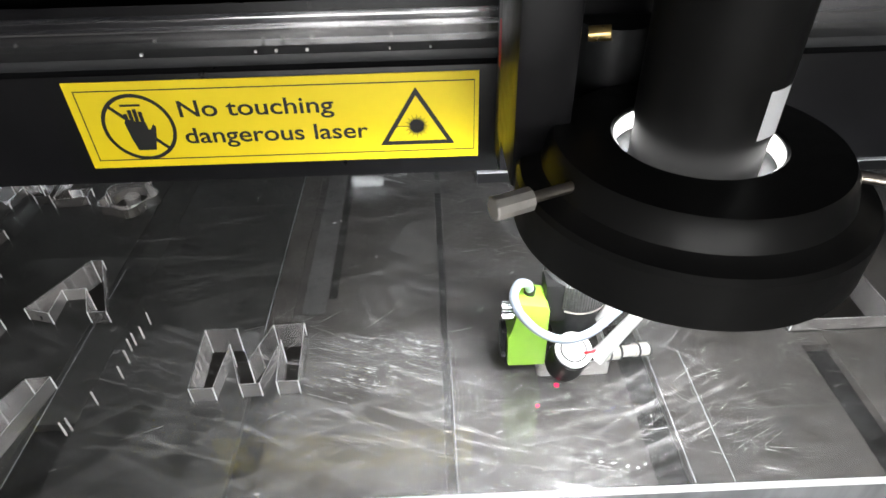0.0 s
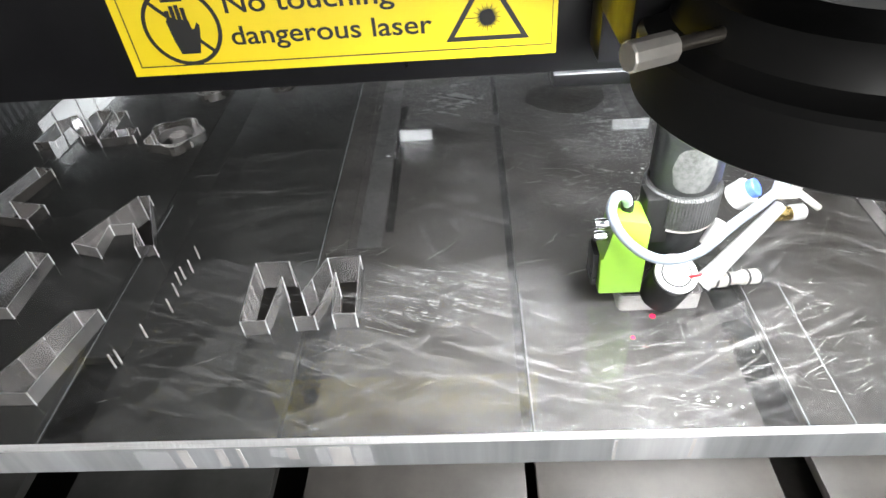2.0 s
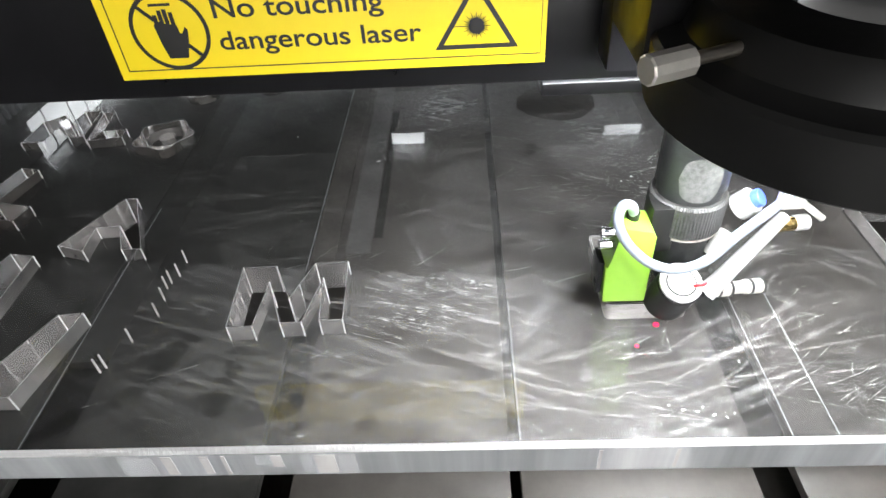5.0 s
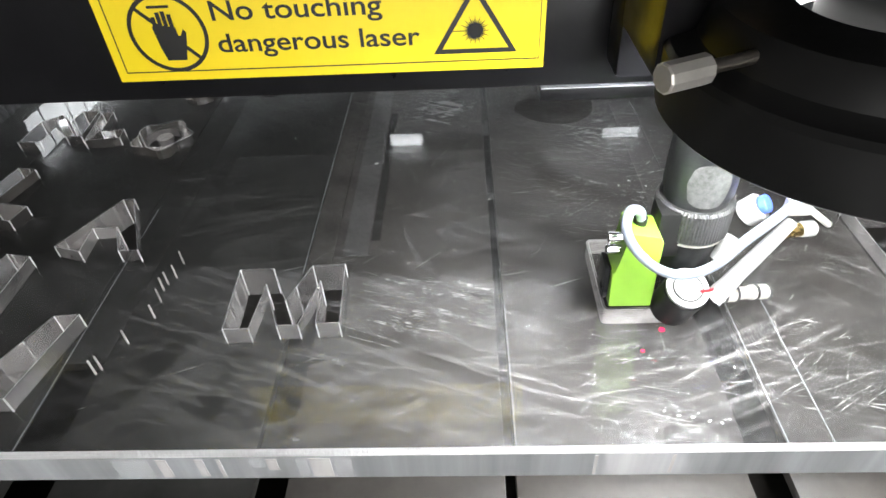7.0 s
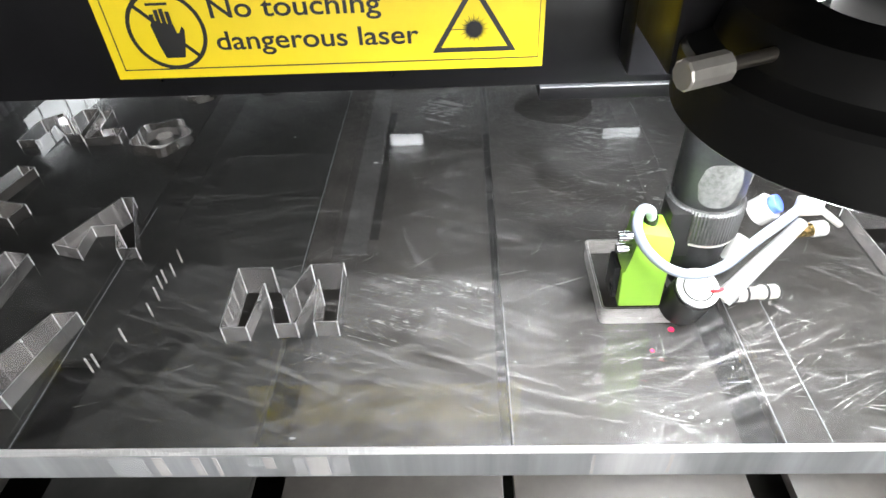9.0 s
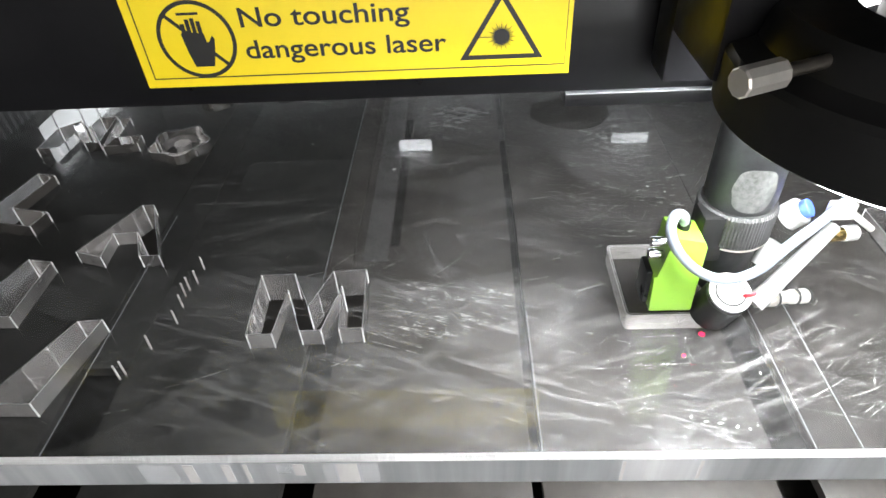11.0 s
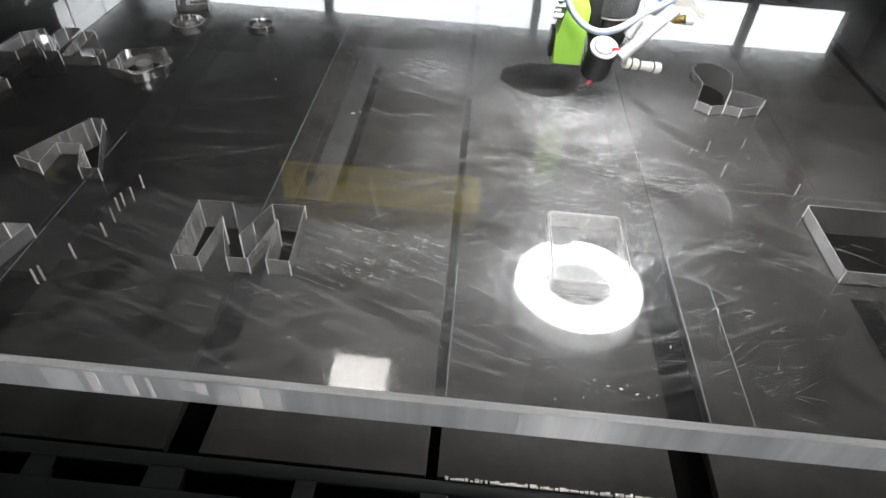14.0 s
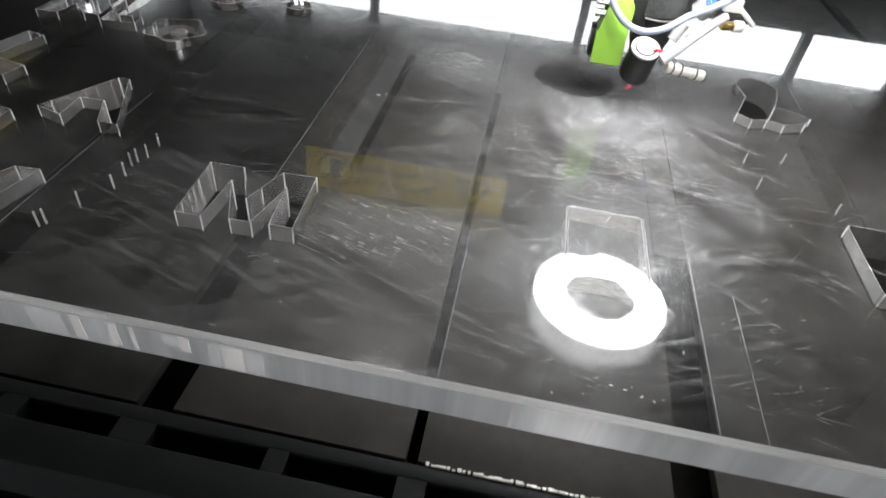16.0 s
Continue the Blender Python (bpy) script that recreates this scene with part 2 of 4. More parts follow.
# for the chipped chamfer and the painted highlights round the cut-outs
CHIPPED_GLINT = acrylic("chipped_edge_and_glint", 0.3, 0.25, 0.95, (0.75, 0.75, 0.76), wavy=0.8, flow=(0.8, 40, 40))
NICKEL = surface("worn_nickel", (0.40, 0.365, 0.32), 0.34, 1.0, 0.35, 90, 0.1)
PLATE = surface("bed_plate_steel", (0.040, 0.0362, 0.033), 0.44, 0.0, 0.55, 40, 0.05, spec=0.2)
PLATEDARK = surface("darker_bed_plate", (0.021, 0.0207, 0.0195), 0.42, 0.0, 0.6, 40, 0.05, spec=0.12)
PLATEWORN = surface("worn_bed_strip", (0.075, 0.072, 0.071), 0.42, 0.2, 0.4, 60, 0.05, spec=0.3)
DARK = surface("dark_machine_paint", (0.022, 0.023, 0.025), 0.5, 0.0, 0.3, 60, 0.2)
RAILPAINT = surface("slotted_rail_paint", (0.012, 0.013, 0.014), 0.5, 0.0, 0.3, 60, 0.25, spec=0.2)
BLACK = surface("black_paint", (0.007, 0.007, 0.008), 0.34, 0.0, 0.3, 80, 0.03, spec=0.22)
MATT = surface("black_anodised", (0.010, 0.010, 0.010), 0.42, 0.0, 0.25, 90, 0.03, spec=0.2)
RUBBED = surface("rubbed_metal", (0.07, 0.072, 0.07), 0.5, 0.2, 0.8, 420, 0.2)
TUBE = surface("worn_black_tube", (0.018, 0.019, 0.020), 0.45, 0.1, 0.8, 220, 0.25)
KNURL = surface("knurled_steel", (0.055, 0.055, 0.055), 0.42, 0.5, 0.6, 420, 0.3)
DEADBLACK = surface("dead_black", (0.010, 0.009, 0.008), 0.9, 0.0, 0.5, 200, 0.1, spec=0.1)
CHROME = surface("polished_steel", (0.75, 0.75, 0.76), 0.16, 1.0, 0.12, 60, 0.03, (0.1, 8, 8))
STEEL = surface("machined_steel", (0.72, 0.69, 0.64), 0.42, 0.75, 0.15, 200, 0.1)
BRASS = surface("brass", (0.75, 0.55, 0.22), 0.3, 1.0, 0.15, 200, 0.05)
YELLOW = surface("yellow_vinyl", (0.86, 0.66, 0.012), 0.35, 0.0, 0.05, 90, 0.02)
INK = surface("black_print", (0.012, 0.012, 0.012), 0.4, 0.0, 0.15, 90, 0.0)
GREEN = surface("lime_green_plastic", (0.185, 0.36, 0.032), 0.38, 0.0, 0.08, 120, 0.03)
CABLE = surface("grey_hose", (0.17, 0.195, 0.235), 0.35, 0.0, 0.1, 150, 0.03)
WHITE = surface("white_plastic", (0.29, 0.29, 0.285), 0.4, 0.0, 0.08, 150, 0.05)
SLEEVE = surface("white_sleeving", (0.26, 0.26, 0.255), 0.6, 0.0, 0.12, 300, 0.3)
BLUE = surface("blue_release_ring", (0.05, 0.10, 0.62), 0.35, 0.0, 0.1, 150, 0.0)
RED = surface("red_plastic", (0.6, 0.02, 0.03), 0.4, 0.0, 0.1, 150, 0.0)
YELLOWHOSE = surface("yellow_hose", (0.55, 0.36, 0.01), 0.4, 0.0, 0.1, 150, 0.0)
PAPER = surface("white_paper", (0.78, 0.80, 0.82), 0.6, 0.0, 0.05, 90, 0.0)
GREYBOX = surface("grey_sheet_metal", (0.30, 0.31, 0.33), 0.45, 0.1, 0.15, 50, 0.1)
CEIL = surface("hall_ceiling_paint", (0.35, 0.35, 0.35), 0.8, 0.0, 0.15, 2, 0.0)
HALL = surface("hall_wall_paint", (0.25, 0.25, 0.28), 0.8, 0.0, 0.2, 2, 0.0)
CONCRETE = surface("concrete_floor", (0.22, 0.21, 0.20), 0.7, 0.0, 0.25, 5, 0.1)
DEBRIS = surface("acrylic_swarf", (0.75, 0.75, 0.74), 0.5, 0.0, 0.1, 300, 0.3)
RING_GLOW = glow("ring_light_diffuser", (0.97, 0.99, 1.0), 75.0)
SOFT_GLOW = glow("ring_light_sleeve", (1.0, 0.99, 0.97), 3.0)
DAY = glow("bright_daylight", (0.93, 0.97, 1.0), 6.0)
SIDEDAY = glow("side_daylight", (0.93, 0.97, 1.0), 2.6)
# glow of the added front window that brightens the sign
FRONTFILL = glow("front_fill_light", (1.0, 0.99, 0.97), 11.0)
LAMP = glow("lamp_diffuser", (1.0, 0.98, 0.95), 22.0)
POINT = glow("red_pointer_spot", (1.0, 0.02, 0.09), 1.6)
POINT.node_tree.nodes["Principled BSDF"].inputs["Base Color"].default_value = (0.25, 0.0, 0.02, 1)


# ---- mesh helpers ----
def mesh_object(name, bm, mats, parent=None, label="", smooth=False):
    me = bpy.data.meshes.new(name)
    bmesh.ops.recalc_face_normals(bm, faces=bm.faces)
    bm.to_mesh(me)
    bm.free()
    for m in mats if isinstance(mats, (list, tuple)) else [mats]:
        me.materials.append(m)
    if smooth:
        me.shade_smooth()
        me.set_sharp_from_angle(angle=radians(35))
    ob = new(name, me)
    if parent:
        ob.parent = parent
    if label:
        ob["label"] = label
    return ob


def part(name, bm, mat, parent, label="", smooth=True):
    return mesh_object(name, bm, mat, parent, label, smooth)


def thing(name, at, label, category, group="", kind=""):
    ob = new(name)
    ob.empty_display_size = 0.01
    ob.matrix_basis = pose(*at)
    return tagged(ob, label, category, group, kind)


def box(x0, x1, y0, y1, z0, z1, bevel=0.0, bm=None):
    bm = bm or bmesh.new()
    fresh = bmesh.ops.create_cube(bm, size=1)["verts"]
    bmesh.ops.scale(bm, vec=(x1 - x0, y1 - y0, z1 - z0), verts=fresh)
    bmesh.ops.translate(bm, vec=((x0 + x1) / 2, (y0 + y1) / 2, (z0 + z1) / 2), verts=fresh)
    if bevel:
        edges = list({e for v in fresh for e in v.link_edges})
        bmesh.ops.bevel(bm, geom=edges, offset=bevel, segments=2, affect="EDGES", profile=0.6)
    return bm


def lathe(profile, steps=48, bm=None, closed=False):
    """A body turned round the z axis from (radius, height) pairs."""
    bm = bm or bmesh.new()
    rings = []
    for r, z in profile:
        if r < 1e-6:
            rings.append([bm.verts.new((0, 0, z))])
        else:
            rings.append([bm.verts.new((r * math.cos(2 * math.pi * i / steps), r * math.sin(2 * math.pi * i / steps), z)) for i in range(steps)])
    pairs = list(zip(rings, rings[1:]))
    if closed:
        pairs.append((rings[-1], rings[0]))
    for a, b in pairs:
        for i in range(steps):
            j = (i + 1) % steps
            q = [a[i % len(a)], a[j % len(a)], b[j % len(b)], b[i % len(b)]]
            q = list(dict.fromkeys(q))
            if len(q) > 2:
                bm.faces.new(q)
    return bm


def rod(a, b, r, steps=20, bm=None, r2=None, bevel=0.0):
    """A round bar from a to b."""
    a, b = Vector(a), Vector(b)
    n = (b - a).length
    r2 = r if r2 is None else r2
    c = bevel or min(r, r2, n) * 0.12
    tmp = lathe([(0, 0), (r - c, 0), (r, c), (r2, n - c), (r2 - c, n), (0, n)], steps)
    m = Matrix.Translation(a) @ (b - a).to_track_quat("Z", "Y").to_matrix().to_4x4()
    bmesh.ops.transform(tmp, matrix=m, verts=tmp.verts)
    if bm is None:
        return tmp
    me = bpy.data.meshes.new("join")
    tmp.to_mesh(me)
    tmp.free()
    bm.from_mesh(me)
    bpy.data.meshes.remove(me)
    return bm


def smooth_path(points, per=8):
    pts = [Vector(p) for p in points]
    pts = [2 * pts[0] - pts[1], *pts, 2 * pts[-1] - pts[-2]]
    out = []
    for i in range(1, len(pts) - 2):
        p0, p1, p2, p3 = pts[i - 1:i + 3]
        for k in range(per):
            t = k / per
            out.append(0.5 * (2 * p1 + (p2 - p0) * t + (2 * p0 - 5 * p1 + 4 * p2 - p3) * t * t + (3 * p1 - p0 - 3 * p2 + p3) * t ** 3))
    out.append(pts[-2])
    return out


def hose(points, r, steps=14, per=8, taper=None):
    """A bent round hose through the points."""
    path = smooth_path(points, per)
    bm = bmesh.new()
    rings, side = [], None
    for i, p in enumerate(path):
        d = (path[min(i + 1, len(path) - 1)] - path[max(i - 1, 0)]).normalized()
        if side is None:
            side = d.orthogonal().normalized()
        side = (side - d * side.dot(d)).normalized()
        up = d.cross(side)
        rr = r if taper is None else r + (taper - r) * i / (len(path) - 1)
        rings.append([bm.verts.new(p + rr * (math.cos(2 * math.pi * k / steps) * side + math.sin(2 * math.pi * k / steps) * up)) for k in range(steps)])
    for a, b in zip(rings, rings[1:]):
        for k in range(steps):
            bm.faces.new((a[k], a[(k + 1) % steps], b[(k + 1) % steps], b[k]))
    bm.faces.new(rings[0])
    bm.faces.new(rings[-1])
    return bm


def prism(outline, depth, axis="y", at=(0, 0, 0), bevel=0.0):
    """A flat outline in x and z (axis y) or x and y (axis z), given a thickness."""
    bm = bmesh.new()
    def place(u, v, w):
        return (at[0] + u, at[1] + w, at[2] + v) if axis == "y" else (at[0] + u, at[1] + v, at[2] + w)
    a = [bm.verts.new(place(u, v, 0)) for u, v in outline]
    b = [bm.verts.new(place(u, v, depth)) for u, v in outline]
    n = len(a)
    bm.faces.new(a)
    bm.faces.new(b[::-1])
    for i in range(n):
        bm.faces.new((a[i], a[(i + 1) % n], b[(i + 1) % n], b[i]))
    if bevel:
        bmesh.ops.bevel(bm, geom=list(bm.edges), offset=bevel, segments=2, affect="EDGES", profile=0.6)
    return bm


# ---- outlines of the cut-outs ----
def circle(cx, cy, r, n=28, sy=1.0):
    return [(cx + r * math.cos(2 * math.pi * i / n), cy + sy * r * math.sin(2 * math.pi * i / n)) for i in range(n)]


def rounded(x0, x1, y0, y1, r, n=5):
    out = []
    for cx, cy, a0 in ((x1 - r, y1 - r, 0), (x0 + r, y1 - r, 90), (x0 + r, y0 + r, 180), (x1 - r, y0 + r, 270)):
        for i in range(n + 1):
            a = radians(a0 + 90 * i / n)
            out.append((cx + r * math.cos(a), cy + r * math.sin(a)))
    return out


def letter(shape, x, y, w, h, turn=0.0, lean=0.0):
    c, s = math.cos(radians(turn)), math.sin(radians(turn))
    out = []
    for u, v in shape:
        px, py = (u + lean * v) * w, v * h
        out.append((x + c * px - s * py, y + s * px + c * py))
    return out


LETTER_M = [(0, 0), (0.22, 0), (0.285, 0.69), (0.46, 0.03), (0.645, 0.03), (0.785, 0.72), (0.80, 0.04), (1.0, 0.04),
            (1, 1), (0.69, 0.99), (0.50, 0.40), (0.32, 0.97), (0, 0.97)]
LETTER_A = [(0, 0.10), (0.33, 0), (0.30, 0.42), (0.58, 0.44), (0.78, 0.0), (1.0, 0.0), (0.56, 1.0), (0.42, 1.0)]
LETTER_N = [(0, 0), (0.22, 0), (0.26, 0.55), (0.74, 0), (1, 0), (1, 1), (0.72, 1), (0.72, 0.52), (0.30, 1), (0, 1)]
LETTER_L = [(0, 0), (1, 0), (1, 0.28), (0.34, 0.28), (0.34, 1), (0, 1)]
LETTER_Z = [(0, 0), (0.36, 0), (0.42, 0.45), (0.75, 0.1), (1, 0.1), (0.95, 1), (0.66, 1), (0.6, 0.62), (0.35, 0.92), (0.05, 0.7)]


def rosette(cx, cy, r, lobes, depth):
    return [(cx + (r * (1 + depth * math.cos(lobes * a))) * math.cos(a), cy + (r * (1 + depth * math.cos(lobes * a))) * math.sin(a))
            for a in (2 * math.pi * i / 40 for i in range(40))]


CUTOUTS = [
    letter(LETTER_M, -0.1285, 0.0745, 0.0635, 0.0495, 1.5, -0.03),
    letter(LETTER_A, -0.261, 0.144, 0.057, 0.056),
    [(-0.253, 0.031), (-0.226, 0.031), (-0.215, 0.088), (-0.229, 0.087)],
    [(-0.302, 0.092), (-0.272, 0.092), (-0.2725, 0.140), (-0.289, 0.143)],
    letter(LETTER_L, -0.352, 0.188, 0.045, 0.060, -12),
    letter(LETTER_Z, -0.362, 0.286, 0.050, 0.050, 3),
    letter(LETTER_L, -0.306, 0.286, 0.028, 0.048, 8),
    rosette(-0.243, 0.291, 0.0225, 5, 0.12),
    circle(-0.237, 0.372, 0.0145),
    circle(-0.173, 0.381, 0.0115),
    letter(LETTER_L, -0.262, 0.405, 0.03, 0.034, 20),
    letter(LETTER_Z, -0.262, 0.53, 0.05, 0.05, 10),
    letter(LETTER_N, -0.42, 0.40, 0.05, 0.05, 15),
    letter(LETTER_M, -0.45, 0.51, 0.06, 0.05, 5),
    [(0.232 + 0.0165 * math.cos(a), 0.358 + 0.019 * math.sin(a)) for a in (radians(-25 + 11 * k) for k in range(22))]
    + [(0.2185, 0.335), (0.2065, 0.304), (0.216, 0.296), (0.228, 0.300), (0.240, 0.296), (0.257, 0.303), (0.264, 0.314), (0.256, 0.321), (0.240, 0.327)],
    rounded(0.2475, 0.315, 0.112, 0.173, 0.002, 2),
]
PIERCES = [(-0.176, 0.141), (-0.176, 0.128), (-0.179, 0.122), (-0.180, 0.117), (-0.178, 0.107), (-0.177, 0.094), (-0.185, 0.075),
           (-0.194, 0.054), (-0.192, 0.057), (0.202, 0.242), (0.205, 0.211), (0.230, 0.250), (0.251, 0.196)]
PLUG = (0.0785, 0.1225, 0.0835, 0.1425)


def slab(outer, holes, z0, z1, chamfer=0.0):
    """A slab with holes right through it: top, underside, outer edge and cut walls each with their own material."""
    from mathutils.geometry import delaunay_2d_cdt
    verts, edges = [], []
    loops = [outer, *holes]
    for loop in loops:
        b = len(verts)
        verts += [Vector(p) for p in loop]
        edges += [(b + i, b + (i + 1) % len(loop)) for i in range(len(loop))]
    v2, _, faces, *_ = delaunay_2d_cdt(verts, edges, [], 0, 1e-6)

    def within(p, loop):
        odd = False
        for (ax, ay), (bx, by) in zip(loop, (*loop[1:], loop[0])):
            if (ay > p.y) != (by > p.y) and p.x < (bx - ax) * (p.y - ay) / (by - ay) + ax:
                odd = not odd
        return odd
    faces = [f for f in faces if within(sum((v2[i] for i in f), Vector((0, 0))) / len(f), outer)
             and not any(within(sum((v2[i] for i in f), Vector((0, 0))) / len(f), h) for h in holes)]
    bm = bmesh.new()
    xs, ys = [p[0] for p in outer], [p[1] for p in outer]
    c = chamfer

    def out(p):
        dx = -c if abs(p.x - min(xs)) < 1e-5 else c if abs(p.x - max(xs)) < 1e-5 else 0
        dy = -c if abs(p.y - min(ys)) < 1e-5 else c if abs(p.y - max(ys)) < 1e-5 else 0
        return p.x + dx, p.y + dy
    top = [bm.verts.new((p.x, p.y, z1)) for p in v2]
    low = [bm.verts.new((*out(p), z0)) for p in v2]
    mid_rim = {}
    rim = {}
    for f in {tuple(sorted(f)): f for f in faces}.values():
        if sum((v2[a].x * v2[b].y - v2[b].x * v2[a].y) for a, b in zip(f, (*f[1:], f[0]))) < 0:
            f = f[::-1]
        bm.faces.new([top[i] for i in f]).material_index = 0
        bm.faces.new([low[i] for i in reversed(f)]).material_index = 1
        for a, b in zip(f, (*f[1:], f[0])):
            rim[(a, b)] = rim.get((a, b), 0) + 1
    for (a, b) in rim:
        if (b, a) in rim:
            continue
        pa, pb = v2[a], v2[b]
        mx, my = (pa.x + pb.x) / 2, (pa.y + pb.y) / 2
        outside = min(abs(mx - min(xs)), abs(mx - max(xs)), abs(my - min(ys)), abs(my - max(ys))) < 1e-4
        if outside and c:
            for i in (a, b):
                if i not in mid_rim:
                    mid_rim[i] = bm.verts.new((*out(v2[i]), z1 - 1.3 * c))
            bm.faces.new((low[a], low[b], mid_rim[b], mid_rim[a])).material_index = 2
            bm.faces.new((mid_rim[a], mid_rim[b], top[b], top[a])).material_index = 4
        else:
            # pierce walls share the pale kerf colour, which paints their white glints
            kerf = PLUG[0] - 0.001 < mx < PLUG[1] + 0.001 and PLUG[2] - 0.001 < my < PLUG[3] + 0.001 and c or min(math.hypot(mx - px, my - py) for px, py in PIERCES) < 0.0012
            bm.faces.new((low[a], low[b], top[b], top[a])).material_index = 2 if outside else 5 if kerf else 6 if my > 0.18 and mx < -0.15 and c else 3
    return bm


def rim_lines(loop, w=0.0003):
    """Pale strips painting the bright arris of a cut-out, with rods for its corner glints."""
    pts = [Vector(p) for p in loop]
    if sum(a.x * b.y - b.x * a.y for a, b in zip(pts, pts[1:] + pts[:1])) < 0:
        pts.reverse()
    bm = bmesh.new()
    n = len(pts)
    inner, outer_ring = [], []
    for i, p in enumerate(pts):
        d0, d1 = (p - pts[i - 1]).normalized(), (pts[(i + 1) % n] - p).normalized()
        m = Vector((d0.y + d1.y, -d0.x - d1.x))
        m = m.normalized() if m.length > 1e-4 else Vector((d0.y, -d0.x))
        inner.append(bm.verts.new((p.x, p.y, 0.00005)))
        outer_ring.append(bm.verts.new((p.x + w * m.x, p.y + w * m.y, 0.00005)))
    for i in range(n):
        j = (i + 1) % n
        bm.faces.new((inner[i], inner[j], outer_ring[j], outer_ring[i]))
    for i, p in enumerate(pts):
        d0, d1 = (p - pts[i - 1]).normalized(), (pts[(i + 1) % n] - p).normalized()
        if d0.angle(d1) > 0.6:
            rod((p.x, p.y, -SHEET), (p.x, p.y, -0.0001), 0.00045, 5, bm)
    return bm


# ---- the hall round the machine ----
def hall():
    tagged(mesh_object("floor", box(-4, 4, -3, 6, -1.0, -0.9), CONCRETE), "bare grey concrete workshop floor", "floor", kind="structure")
    tagged(mesh_object("ceiling", box(-4, 4, -3, 6, 2.6, 2.7), CEIL), "dim grey workshop ceiling", "ceiling", kind="structure")
    for name, b in (("wall_north", (-4, 4, 6, 6.1)), ("wall_south", (-4, 4, -3.1, -3)), ("wall_east", (4, 4.1, -3, 6)), ("wall_west", (-4.1, -4, -3, 6))):
        tagged(mesh_object(name, box(*b, -0.9, 2.6), HALL), "dim grey painted workshop wall", "wall", kind="structure")
    for i, (x, y, w, d) in enumerate([(-0.385, 1.52, 0.27, 0.30)]):
        z = 2.2
        lamp = thing("ceiling_lamp", (x, y, z), "lit white panel lamp hanging from the ceiling", "lamp", "ceiling lamps")
        part("housing", box(-w / 2 - .01, w / 2 + .01, -d / 2 - .01, d / 2 + .01, 0.003, 0.05, 0.004), GREYBOX, lamp)
        part("diffuser", box(-w / 2, w / 2, -d / 2, d / 2, -0.004, 0.002), LAMP, lamp, "glowing white diffuser")
        for sx in (-1, 1):
            part("hanger", rod((sx * w * 0.4, 0, 0.05), (sx * w * 0.4, 0, 0.4), 0.004), STEEL, lamp)


# unseen window, added at the south wall to light the sign
def fill_window():
    w = thing("front_fill_window", (0.2, -2.98, -0.25), "unseen wide bright window added to light the sign from the front", "window", kind="structure")
    part("window_frame", box(-1.25, 1.25, 0.0, 0.03, -0.04, 0.0, 0.004), GREYBOX, w)
    part("window_frame", box(-1.25, 1.25, 0.0, 0.03, 1.0, 1.04, 0.004), GREYBOX, w)
    for k in range(4):
        x = -1.2 + 0.8 * k
        part("mullion", box(x - 0.02, x + 0.02, 0.001, 0.031, 0, 1.0, 0.004), GREYBOX, w)
        if k < 3:
            part("pane", box(x + 0.02, x + 0.78, 0.008, 0.014, 0, 1.0), FRONTFILL, w, "glowing pane of the added window", False)


# ---- the machine's enclosure ----
STRIP = (0.088, 0.158)
POSTS = (-0.213, 0.113, 0.436)


